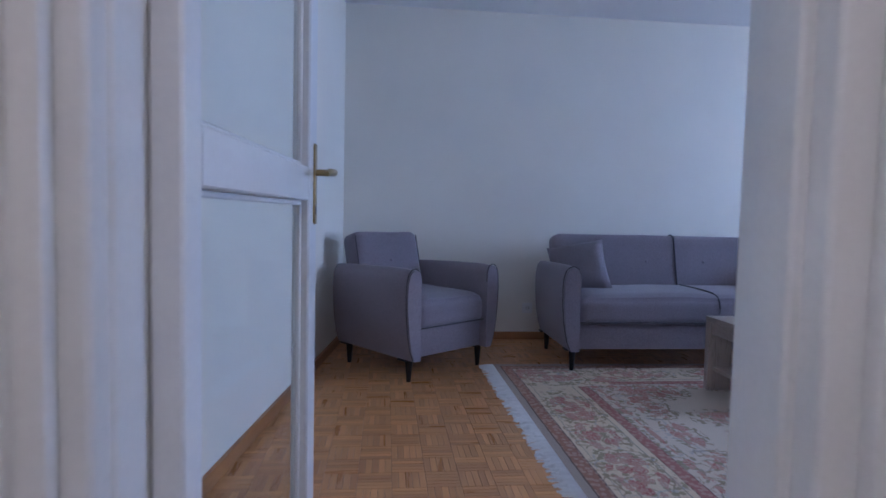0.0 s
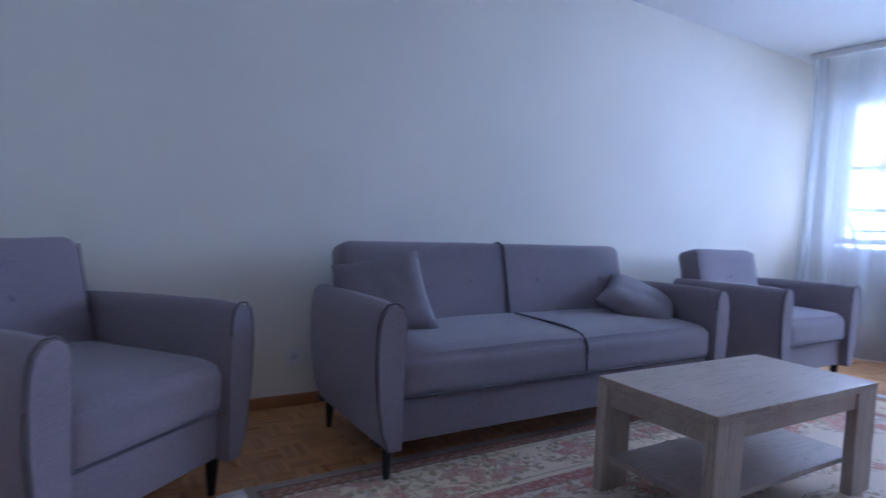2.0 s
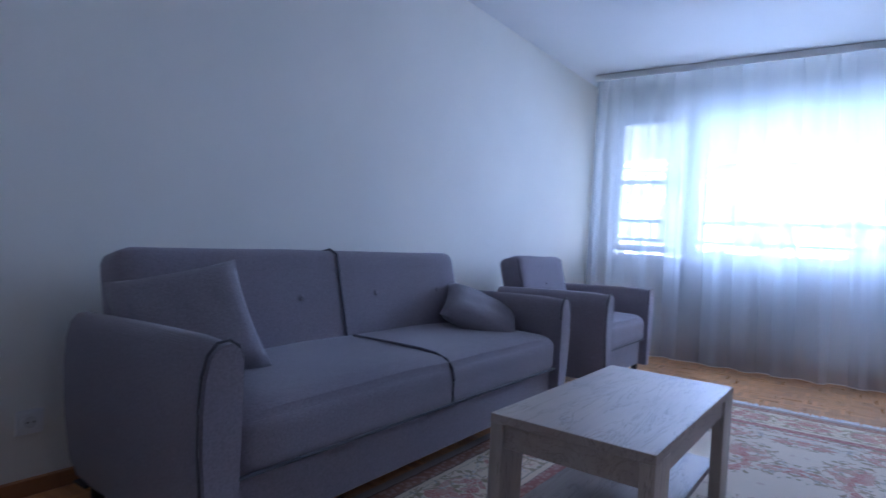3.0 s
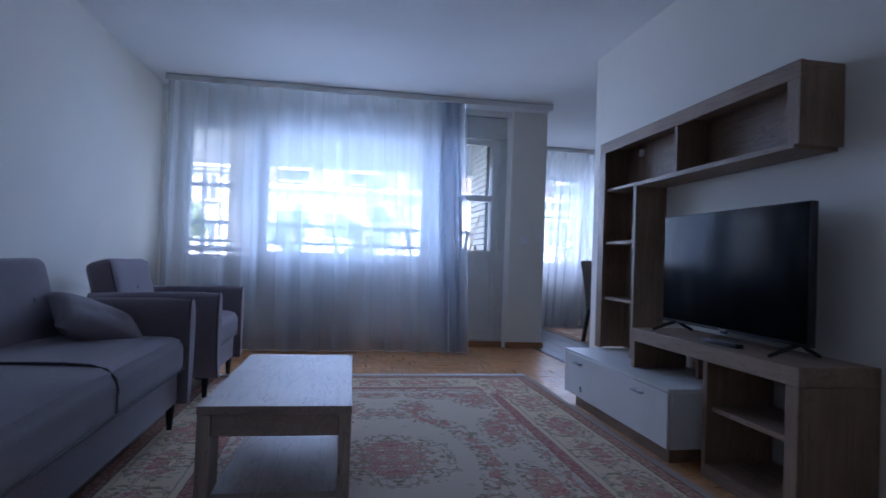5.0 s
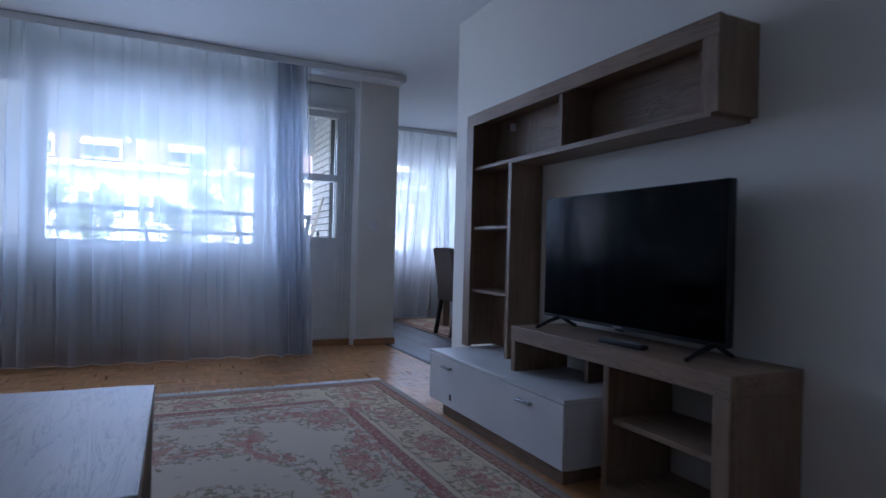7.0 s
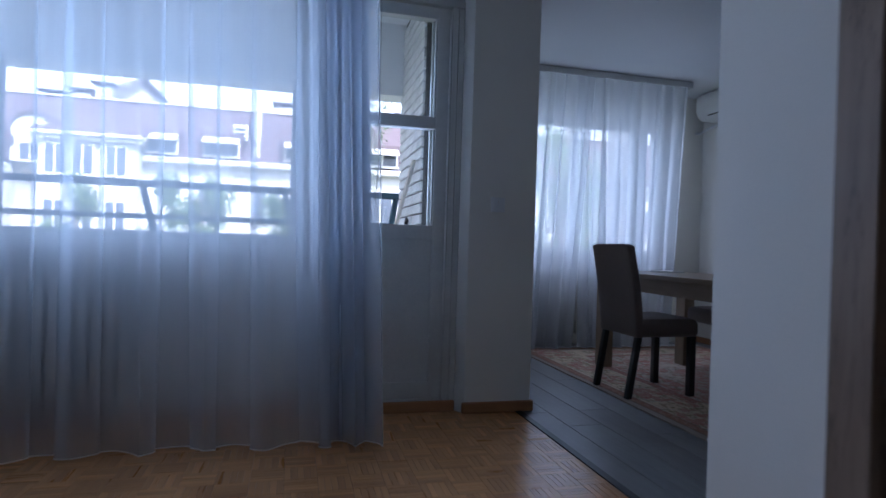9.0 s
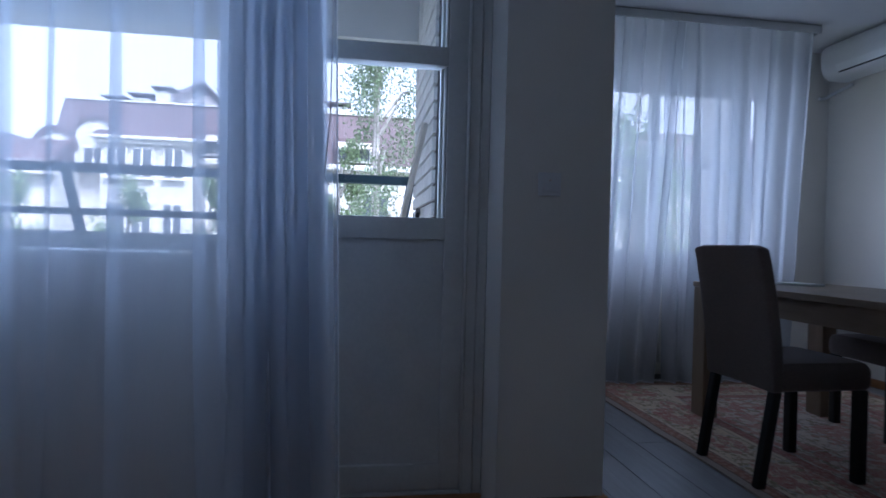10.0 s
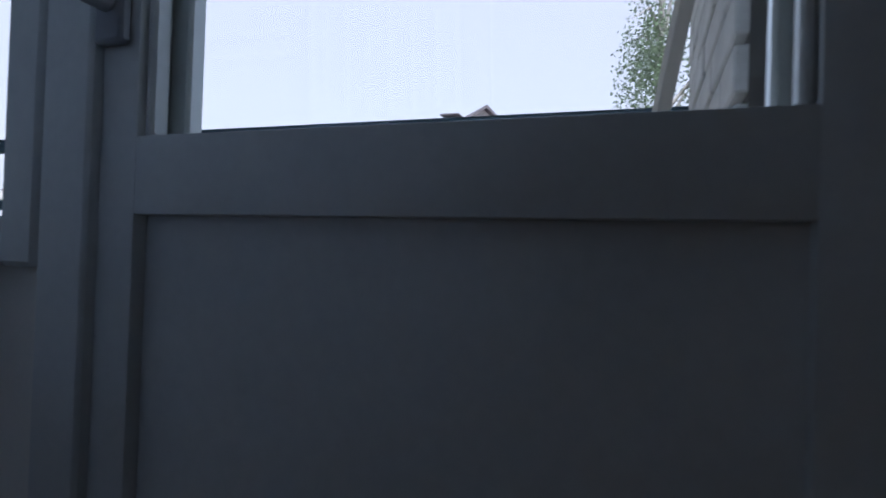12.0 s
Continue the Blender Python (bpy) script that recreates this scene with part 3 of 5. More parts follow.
casing("window_1", 6.665, 2.889, 4.46, 0.955, 2.212, "wide fixed window with white enamelled wooden frame")
casing("window_2", 6.665, 4.63, 5.213, 0.985, 2.165, "narrow side window with glazing bar, white frame", bars=(1.60,))
fill = bmesh.new()
box(fill, 6.635, 6.72, 4.515, 4.575, 0.90, 2.27, 0.004)
box(fill, 6.635, 6.72, 2.80, 5.27, 2.268, 2.50, 0.004)
box(fill, 6.637, 6.72, 4.575, 5.27, 2.2205, 2.268, 0.002)
solid("trim_window_wall", fill, FRAME_W, "white enamelled wooden infill boards round the windows", "trim")
sill = cuboid(6.42, 6.74, 2.935, 5.27, 0.858, 0.899, 0.008, 2)
solid("window_sill", sill, FRAME_W, "white enamelled wooden window sill board", "window sill")

bd = thing("door_2", (6.66, 0, 0), "white enamelled half-glazed balcony door, closed", "door", "", "structure")
D0, D1 = 2.045, 2.742
for y0, y1 in ((D0, 2.118), (2.693, D1)):
    part("stile", cuboid(-0.035, 0.03, y0, y1, 0.075, 2.245, 0.003, 2), FRAME_W, bd)
for z0, z1 in ((0.075, 0.165), (0.957, 1.034), (1.572, 1.638), (2.182, 2.245)):
    part("rail", cuboid(-0.0346, 0.029, 2.117, 2.694, z0, z1, 0.003, 2), FRAME_W, bd)
part("panel", cuboid(-0.018, 0.012, 2.116, 2.695, 0.160, 0.960, 0.002), FRAME_W, bd, "recessed white door panel")
for z0, z1 in ((1.034, 1.572), (1.638, 2.182)):
    p = part("pane", cuboid(-0.003, 0.003, 2.114, 2.697, z0 - 0.004, z1 + 0.004, 0), GLASS, bd, "clear glass pane")
    p.visible_shadow = False
    for y0, y1 in ((2.118, 2.129), (2.682, 2.693)):
        part("glazing_bead", cuboid(-0.028, -0.004, y0, y1, z0, z1, 0.004), FRAME_W, bd)
    for y0, y1 in ((2.116, 2.140), (2.668, 2.695)):
        part("outer_bead", cuboid(0.004, 0.028, y0, y1, z0, z1, 0.004), FRAME_W, bd)
hp = part("handle_plate", cuboid(-0.050, -0.035, 2.702, 2.738, 1.122, 1.200, 0.004), GREYPLASTIC, bd, "grey metal handle plate")
part("lever", tube([(-0.045, 2.72, 1.162), (-0.075, 2.72, 1.162), (-0.084, 2.708, 1.161), (-0.085, 2.61, 1.157)], [0.011, 0.011, 0.012, 0.0105], 12), GREYPLASTIC, hp, "grey metal door lever")
dfr = thing("door_frame", (6.66, 0, 0), "white enamelled wooden frame of the balcony door", "door frame", "", "structure")
part("jamb", cuboid(-0.03, 0.07, 2.746, 2.832, 0.0, 2.26, 0.006), FRAME_W, dfr)
part("jamb", cuboid(-0.04, 0.07, 1.997, 2.041, 0.0, 2.26, 0.006), FRAME_W, dfr)
part("jamb", cuboid(-0.032, 0.07, 1.962, 1.997, 0.0, 2.26, 0.004), FRAME_W, dfr)
part("reveal", prism([(-0.099, 1.926), (-0.031, 1.961), (0.07, 1.961), (0.07, 1.926)], 0, 2.50, "z"), PAINT, dfr, "splayed plaster reveal")
part("bead", cuboid(-0.050, -0.03, 2.036, 2.048, 0.075, 2.245, 0.004), FRAME_W, dfr)
part("bead", cuboid(-0.050, -0.03, 2.738, 2.752, 0.075, 2.245, 0.004), FRAME_W, dfr)
part("threshold", cuboid(-0.035, 0.07, 2.041, 2.746, 0.0, 0.072, 0.004), FRAME_W, dfr)
part("head", cuboid(-0.035, 0.07, 1.963, 2.80, 2.262, 2.30, 0.004), FRAME_W, dfr)
part("shutter_box", cuboid(-0.02, 0.07, 1.963, 2.80, 2.30, 2.50, 0.006), FRAME_W, dfr, "white shutter box board over the door")
# grey strip painted in for the shadow along the box's top edge
part("box_top_shade", cuboid(-0.030, -0.019, 2.0, 2.78, 2.490, 2.499, 0.002), GREYPLASTIC, dfr)

casing("window_3", 8.80, -0.74, 1.09, 0.94, 2.16, "white framed dining window behind voile curtains", bars=(1.62,), uprights=(0.17,))
solid("window_sill_dining", cuboid(8.66, 8.80, -0.80, 1.15, 0.86, 0.884, 0.005), FRAME_W, "white enamelled window sill board", "window sill")

# ---------------------------------------------------------------- balcony
bal = bmesh.new()
box(bal, 6.90, 7.80, 2.10, 7.2, -0.20, -0.02)
solid("balcony_floor", bal, CONCRETE, "grey concrete balcony floor", "balcony floor")
bc = bmesh.new()
box(bc, 6.90, 7.80, 2.10, 7.2, 2.50, 2.62)
box(bc, 7.60, 7.80, 2.10, 7.2, 1.99, 2.50)
solid("balcony_ceiling", bc, CEIL, "white painted balcony ceiling with edge beam", "balcony ceiling")
rl = thing("balcony_railing", (7.67, 0, 0), "blue-grey painted steel balcony railing", "railing")
for z, hgt in ((1.275, 0.045), (1.06, 0.034), (0.80, 0.034), (0.54, 0.034), (0.28, 0.034)):
    part("bar", cuboid(-0.022, 0.022, 2.11, 7.2, z - hgt / 2, z + hgt / 2, 0.005), RAILPAINT, rl)
for y, lean in ((2.15, -0.20), (2.93, 0.32), (3.83, 0.32), (4.72, 0.32), (5.61, 0.32), (6.5, 0.32)):
    part("post", prism([(y - lean - 0.02, -0.02), (y - lean + 0.02, -0.02), (y + 0.02, 1.253), (y - 0.02, 1.253)], -0.018, 0.018, "x", 0.003), RAILPAINT, rl, "slanting flat steel post")


def board(top, low, width, thick, label):
    a, b = Vector(top), Vector(low)
    o = new("plank", mesh_of("plank", cuboid(-width / 2, width / 2, -thick / 2, thick / 2, -(b - a).length, 0, 0.0015), PLANKWOOD, 20))
    o.matrix_basis = look(a, b)
    return tagged(o, label, "plank")


board((7.04, 2.150, 1.455), (7.63, 2.42, -0.015), 0.022, 0.02, "pale raw wooden plank leaning on the brick wall")
board((7.20, 2.150, 1.06), (7.30, 2.23, -0.015), 0.022, 0.018, "short pale offcut of wood leaning on the brick wall")
tl = thing("garden_tool", (7.13, 2.146, -0.07), "dark handled tool leaning on the brick wall", "tool")
part("shaft", tube([(0.14, 0.08, 0.055), (0.075, 0.01, 1.07)], 0.012, 8), PLANKWOOD, tl)
part("grip", tube([(0.075, 0.01, 1.07), (0.055, 0.008, 1.10), (0.055, 0.008, 1.15), (0.08, 0.008, 1.165), (0.095, 0.008, 1.14), (0.085, 0.01, 1.08)], 0.011, 8), BLACK, tl, "black plastic grip")

# ---------------------------------------------------------------- far building, trees, ground
solid("ground", cuboid(-300, 600, -500, 500, -9.2, -9.0, 0), GROUND, "grassy ground far below the balcony", "ground")
hb = thing("apartment_building", (34, 0, 0), "white rendered apartment house with brown mansard roof", "building")
part("wall", cuboid(0, 14, -22, 30, -9, 4.75, 0), RENDER, hb)
part("cornice", cuboid(-0.5, 0, -22, 30, 4.55, 4.85, 0.05), RENDER, hb, "white eaves cornice")
part("roof", prism([(-0.25, 4.85), (1.1, 7.6), (13, 8.0), (14.2, 4.85)], -22, 16.5, "y"), ROOF, hb, "brown mansard roof")
part("ridge_flashing", cuboid(1.0, 1.3, -22, 16.5, 7.6, 7.70, 0.02), RENDER, hb)
bay = part("bay", cuboid(-1.2, 0.6, 9.9, 13.9, -9, 5.35, 0), RENDER, hb, "white projecting bay")
part("bay_cornice", cuboid(-1.5, 0.6, 9.7, 14.1, 5.2, 5.38, 0.03), RENDER, bay)
part("bay_cornice", cuboid(-1.65, 0.6, 9.6, 14.2, 5.38, 5.55, 0.03), RENDER, bay)
part("bay_roof", prism([(-1.6, 5.55), (1.4, 6.75), (1.4, 5.55)], 9.6, 14.2, "y"), ROOF, bay)


def far_window(parent, x, y, z, w, h, dark=True):
    f = part("window", cuboid(x - 0.12, x + 0.05, y - w / 2 - 0.1, y + w / 2 + 0.1, z - 0.1, z + h + 0.1, 0.02), RENDER, parent)
    part("pane", cuboid(x - 0.14, x - 0.1, y - w / 2, y + w / 2, z, z + h, 0), PANE_DARK, f)
    part("mullion", cuboid(x - 0.17, x - 0.14, y - 0.05, y + 0.05, z, z + h, 0), RENDER, f)
    part("sill", cuboid(x - 0.24, x - 0.1, y - w / 2 - 0.15, y + w / 2 + 0.15, z - 0.14, z - 0.06, 0.01), RENDER, f)
    return f


for y in (10.75, 12.1, 13.2):
    far_window(bay, -1.2, y, 3.75, 0.75, 1.25)
for z in (1.2, -1.8):
    for y in (10.75, 12.1, 13.2):
        far_window(bay, -1.2, y, z, 0.75, 1.3)
for z in (2.0, -1.0, -4.0):
    for y in (-17, -13, -9, -5, -1.5, 1.5, 4.2, 6.8, 16, 19, 22, 26):
        far_window(hb, 0, y, z, 1.2, 1.4)
for y in (9.2, 6.4, 2.6, -1.5, -5.5, -9.5):
    dm = part("dormer", prism([(-0.2, 4.95), (-0.2, 6.2), (1.2, 6.2), (1.2, 4.95)], y - 1.0, y + 1.0, "y"), ROOF, hb, "brown flat dormer")
    far_window(dm, -0.2, y, 5.1, 1.5, 0.55)
    part("awning", prism([(-0.2, 6.0), (-0.95, 5.62), (-0.95, 5.56), (-0.2, 5.94)], y - 0.85, y + 0.85, "y"), AWNING, dm, "pale cloth awning")
for y in (5.55,):
    a = part("air_unit", cuboid(-0.15, 0.3, y - 0.35, y + 0.35, 5.9, 6.7, 0.04), RENDER, hb, "white outdoor air unit")
    for k in range(3):
        part("grille", cuboid(-0.18, -0.15, y - 0.25, y + 0.25, 6.0 + 0.2 * k, 6.1 + 0.2 * k, 0), PANE_DARK, a)
part("fire_wall", cuboid(-0.1, 12, 4.6, 4.95, 4.85, 7.72, 0.02), RENDER, hb, "white fire wall through the roof")
part("fire_wall", cuboid(-0.1, 12, -9.8, -9.4, 4.85, 7.72, 0.02), RENDER, hb, "white fire wall through the roof")
turned = Matrix.Translation((5.6, 11.45, 0)) @ Matrix.Rotation(radians(40), 4, "Z")
gwall = prism([(-2.5, 7.6), (-2.5, 8.0), (0, 9.85), (2.5, 8.0), (2.5, 7.6)], 0, 7, "x")
groof = prism([(-2.9, 7.78), (0, 10.0), (2.9, 7.78), (2.9, 7.62), (0, 9.82), (-2.9, 7.62)], -0.45, 7.4, "x")
for bm in (gwall, groof):
    bmesh.ops.transform(bm, matrix=turned, verts=bm.verts)
gb = part("gable", gwall, RENDER, hb, "white gable end")
part("gable_roof", groof, DARKROOF, gb)
for y, z, w in ((12.4, 8.55, 0.7), (13.4, 8.15, 0.9), (14.7, 7.95, 0.8), (3.5, 8.3, 0.9), (-3.0, 8.3, 0.7)):
    ch = part("chimney", cuboid(2.2, 3.0, y - w / 2, y + w / 2, 7.0, z, 0.03), CONCRETE, hb)
    for dy in (-0.4, 0.4):
        part("cap_leg", cuboid(2.5, 2.7, y + dy * w - 0.05, y + dy * w + 0.05, z, z + 0.12, 0), DARKROOF, ch)
    part("cap", cuboid(2.0, 3.2, y - w / 2 - 0.2, y + w / 2 + 0.2, z + 0.12, z + 0.2, 0.02), DARKROOF, ch)
for y in (6.1, 8.0, 10.1):
    part("roof_vent", cuboid(1.5, 1.9, y - 0.3, y + 0.3, 7.55, 7.85, 0.03), DARKROOF, hb)
for yc, r, zc in ((16.0, 0.75, 5.0), (14.35, 0.85, 5.55), (19.5, 0.75, 5.0)):
    arc = [(yc + r * math.cos(math.pi * k / 12), zc + r * math.sin(math.pi * k / 12)) for k in range(13)]
    arc2 = [(yc + (r + 0.22) * math.cos(math.pi * k / 12), zc + (r + 0.22) * math.sin(math.pi * k / 12)) for k in range(13)]
    ad = part("arched_dormer", prism([(yc + r, 4.2), *arc, (yc - r, 4.2)], -0.7, 1.5, "x"), RENDER, hb, "white arched dormer front")
    part("hood", prism([*arc2, *reversed(arc)], -0.85, 3.4, "x"), ROOF, ad, "brown barrel roof")
    far_window(ad, -0.7, yc, 4.3, 0.8, 0.7)
part("wing", cuboid(-2.5, 6, 15.2, 40, -9, 4.2, 0), RENDER, hb, "lower white wing")
part("wing_cornice", cuboid(-3.0, -2.4, 15.0, 40, 3.5, 4.1, 0.05), RENDER, hb)
part("wing_roof", prism([(-2.9, 4.1), (-1.0, 5.3), (6, 5.5), (6, 4.1)], 15.2, 40, "y"), ROOF, hb)


def leaves(bm, centre, spread, count, size, rnd, droop=0.0):
    for _ in range(count):
        while True:
            p = Vector((rnd.uniform(-1, 1), rnd.uniform(-1, 1), rnd.uniform(-1, 1)))
            if p.length <= 1:
                break
        c = Vector(centre) + Vector((p.x * spread[0], p.y * spread[1], p.z * spread[2] - droop * rnd.random()))
        q = Euler((rnd.uniform(0, 6.28), rnd.uniform(0, 6.28), rnd.uniform(0, 6.28))).to_matrix()
        s = size * rnd.uniform(0.6, 1.3)
        a = [bm.verts.new(c + q @ Vector(k)) for k in ((-s, 0, 0), (0, -s * 0.55, 0.1 * s), (s, 0, 0), (0, s * 0.55, 0.1 * s))]
        bm.faces.new(a)


def tree(name, at, height, crown, label, leaf, count, size, seed, droop):
    rnd = random.Random(seed)
    tr = thing(name, at, label, "tree")
    part("trunk", tube([(0, 0, 0), (0.1, 0.05, height * 0.4), (-0.05, 0.1, height * 0.75), (0, 0, height)], [0.2, 0.15, 0.08, 0.02], 8), BARK, tr)
    bm = bmesh.new()
    limbs = bmesh.new()
    for k in range(26):
        z = height * rnd.uniform(0.35, 0.98)
        reach = crown * (1.1 - 0.5 * z / height) * rnd.uniform(0.45, 1.0)
        a = rnd.uniform(0, 6.2832)
        tip = (reach * math.cos(a), reach * math.sin(a), z + rnd.uniform(-0.3, 0.6))
        mid = (tip[0] * 0.5, tip[1] * 0.5, z + 0.25)
        t2 = tube([(0, 0, z - 0.5), mid, tip], [0.05, 0.03, 0.008], 5)
        me = bpy.data.meshes.new("limb")
        t2.to_mesh(me)
        t2.free()
        limbs.from_mesh(me)
        bpy.data.meshes.remove(me)
        for u in (0.45, 0.7, 1.0):
            c = (tip[0] * u, tip[1] * u, z + (tip[2] - z) * u - droop * 0.4 * u)
            leaves(bm, c, (crown * 0.2, crown * 0.2, crown * 0.22 + droop * 0.4), count // 78, size, rnd, droop)
    part("limbs", limbs, BARK, tr)
    part("crown", bm, leaf, tr, smooth=None)
    return tr


tree("birch_tree", (18.5, 1.92, -9.0), 18.5, 1.75, "tall birch with drooping branches and small leaves", LEAF, 17000, 0.040, 3, 1.0)
for k, (x, y, ht, cr) in enumerate(((23, 5.6, 12.0, 1.3), (24, 9.4, 12.3, 1.5), (25, 13.4, 11.9, 1.9), (22, 2.9, 12.7, 1.3), (24, 7.0, 11.9, 1.2), (26, -4.0, 12.5, 2.4), (14.5, -2.6, 13.5, 2.2))):
    tree("garden_tree", (x, y, -9.0), ht, cr, "leafy green garden tree before the white house", LEAF2, 9000, 0.065, 20 + k, 0.3)

# ---------------------------------------------------------------- sofa and armchairs
ARM = [(0.0, 0.135), (0.052, 0.135), (0.080, 0.20), (0.100, 0.30), (0.112, 0.41), (0.116, 0.51), (0.112, 0.59), (0.098, 0.640),
       (0.074, 0.666), (0.042, 0.670), (0.016, 0.655), (0.003, 0.62), (0.0, 0.56)]


def arm_part(parent, x_in, side, y0, y1):
    """One upholstered arm: barrel-shaped outside, with piping round its front."""
    n = 7
    bm = bmesh.new()
    rings = []
    for k in range(n + 1):
        u = k / n
        y = y0 + (y1 - y0) * u
        # front and rear draw in a little, the rear drops
        pinch = 1 - 0.10 * max(0, (0.10 - u) / 0.10) ** 2 - 0.22 * max(0, (u - 0.75) / 0.25) ** 2
        drop = 0.035 * u ** 2
        rings.append([bm.verts.new((x_in + side * p * pinch, y, 0.135 + (q - 0.135) * (1 - drop * 1.2) * (1 if k else 0.985))) for p, q in ARM])
    m = len(ARM)
    for a, c in zip(rings, rings[1:]):
        for k in range(m):
            bm.faces.new((a[k], a[(k + 1) % m], c[(k + 1) % m], c[k]))
    bm.faces.new(rings[0])
    bm.faces.new(rings[-1])
    bmesh.ops.recalc_face_normals(bm, faces=bm.faces)
    ob = part("arm", bm, UPHOLSTERY, parent, smooth=50)
    loop = [(x_in + side * p * 0.985, y0 + 0.006, q) for p, q in ARM[1:]]
    part("piping", tube(loop, 0.0036, 6), PIPING, ob, "dark piping round the arm front")
    return ob


def seat_unit(name, at, rz, inner, label, category, group, seats, depth=0.80):
    """Upholstered seat: inner is the width between the arms; local front is -y."""
    s = thing(name, at, label, category, group, "", rz)
    w = inner / 2
    yf = -0.42
    part("base", cuboid(-w, w, yf + 0.035, 0.30, 0.14, 0.315, 0.012, 2), UPHOLSTERY, s)
    part("seat", soft_box(inner - 0.008, 0.62, 0.165, 0.045, 0.035, 11, (0, yf + 0.31, 0.385), 0.006), UPHOLSTERY, s)
    # back, leaning
    back = soft_box(inner - 0.02, 0.17, 0.49, 0.05, 0.0, 11, (0, 0, 0.245), 0.008)
    bmesh.ops.transform(back, matrix=Matrix.Translation((0, 0.20, 0.37)) @ Matrix.Rotation(radians(-14), 4, "X"), verts=back.verts)
    bk = part("backrest", back, UPHOLSTERY, s)
    lean = Matrix.Translation((0, 0.20, 0.37)) @ Matrix.Rotation(radians(-14), 4, "X")
    n = 2 if seats > 1 else 1
    spots = [c * inner + o * inner * 0.13 for c in ((-0.25, 0.25) if n == 2 else (0.0,)) for o in ((-1, 1) if n == 2 else (0,))]
    for x in spots:
        c = lean @ Vector((x, -0.086, 0.285))
        b = bmesh.new()
        bmesh.ops.create_uvsphere(b, u_segments=10, v_segments=6, radius=0.013)
        bmesh.ops.transform(b, matrix=Matrix.Translation(c) @ Matrix.Diagonal((1, 0.5, 1, 1)), verts=b.verts)
        part("button", b, UPHOLSTERY, bk)
    if seats > 1:
        line = [lean @ Vector((0, -0.088, z)) for z in (0.10, 0.25, 0.40, 0.465)] + [lean @ Vector((0, -0.05, 0.493)), lean @ Vector((0, 0.05, 0.493))]
        part("piping", tube([tuple(p) for p in line], 0.006, 6), PIPING, bk, "dark piping down the back")
        st = [(0, 0.10, 0.505), (0, -0.05, 0.506), (0, -0.15, 0.506), (0, -0.25, 0.505), (0, -0.33, 0.499), (0, -0.385, 0.483), (0, -0.414, 0.452), (0, -0.423, 0.41), (0, -0.423, 0.33)]
        part("piping", tube(st, 0.006, 6), PIPING, s, "dark piping across the seat")
    else:
        for sx in (-1, 1):
            edge = [lean @ Vector((sx * (w - 0.02), -0.07, z)) for z in (0.2, 0.33, 0.46)]
            part("piping", tube([tuple(p) for p in edge], 0.004, 6), PIPING, bk, "dark piping on the back edge")
    part("seam", tube([(-w + 0.01, yf + 0.004, 0.318), (w - 0.01, yf + 0.004, 0.318)], 0.005, 6), PIPING, s, "dark seam under the seat")
    arm_part(s, -w, -1, yf - 0.015, 0.33)
    arm_part(s, w, 1, yf - 0.015, 0.33)
    part("back_panel", cuboid(-w, w, 0.24, 0.31, 0.14, 0.62, 0.02, 2), UPHOLSTERY, s)
    for sx in (-1, 1):
        for y in (yf + 0.07, 0.24):
            x = sx * (w + 0.015)
            part("leg", tube([(x, y, 0.0), (x, y, 0.145)], [0.013, 0.024], 10), BLACK, s, "black tapered metal leg")
            part("leg_plate", cuboid(x - 0.05, x + 0.05, y - 0.02, y + 0.05, 0.128, 0.137, 0.002), BLACK, s)
    return s


seat_unit("sofa", (2.73, 4.885, 0.008), 0, 1.85, "grey woven three-seat sofa with dark piping, on a carpet", "sofa", "", 3)
seat_unit("armchair", (0.752, 4.785, 0), 39, 0.57, "grey woven armchair angled beside the wall", "armchair", "armchairs beside the sofa", 1)
seat_unit("armchair", (4.74, 4.87, 0), 0, 0.73, "grey woven armchair between sofa and curtain", "armchair", "armchairs beside the sofa", 1)


def pillow(at, rx, ry, rz, label, size=0.43, spin=0):
    n = 14
    bm = bmesh.new()
    sheets = []
    for sgn in (1, -1):
        grid = {}
        for i in range(n + 1):
            for j in range(n + 1):
                u, v = 2 * i / n - 1, 2 * j / n - 1
                pin = 1 - 0.09 * (u * u) * (1 - v * v) * 0 - 0.07 * (1 - abs(u) ** 2) * abs(v) ** 3
                pin2 = 1 - 0.07 * (1 - abs(v) ** 2) * abs(u) ** 3
                th = 0.065 * max(0.0, (1 - u ** 4) * (1 - v ** 4)) ** 0.6
                crease = 0.012 * noise.noise(Vector((u * 2.5, v * 2.5, sgn * 3)))
                grid[i, j] = bm.verts.new((u * size / 2 * pin2, v * size / 2 * pin, sgn * (th + 0.003) + crease * (1 - u * u) * (1 - v * v)))
        sheets.append(grid)
        for i in range(n):
            for j in range(n):
                q = (grid[i, j], grid[i + 1, j], grid[i + 1, j + 1], grid[i, j + 1])
                bm.faces.new(q if sgn > 0 else q[::-1])
    bmesh.ops.remove_doubles(bm, verts=bm.verts, dist=0.0075)
    bmesh.ops.rotate(bm, matrix=Matrix.Rotation(radians(spin), 3, "Z"), verts=bm.verts)
    p = new("pillow", mesh_of("pillow", bm, PILLOW, 70))
    p.matrix_basis = pose(*at, rx, ry, rz)
    return tagged(p, label, "pillow", "sofa pillows")


pillow((1.945, 4.93, 0.635), 56, 0, -26, "square grey pillow leaning in the sofa corner", 0.40, 14)
pillow((3.50, 4.83, 0.565), 23, -16, 30, "grey pillow lying slumped against the sofa arm", 0.42)

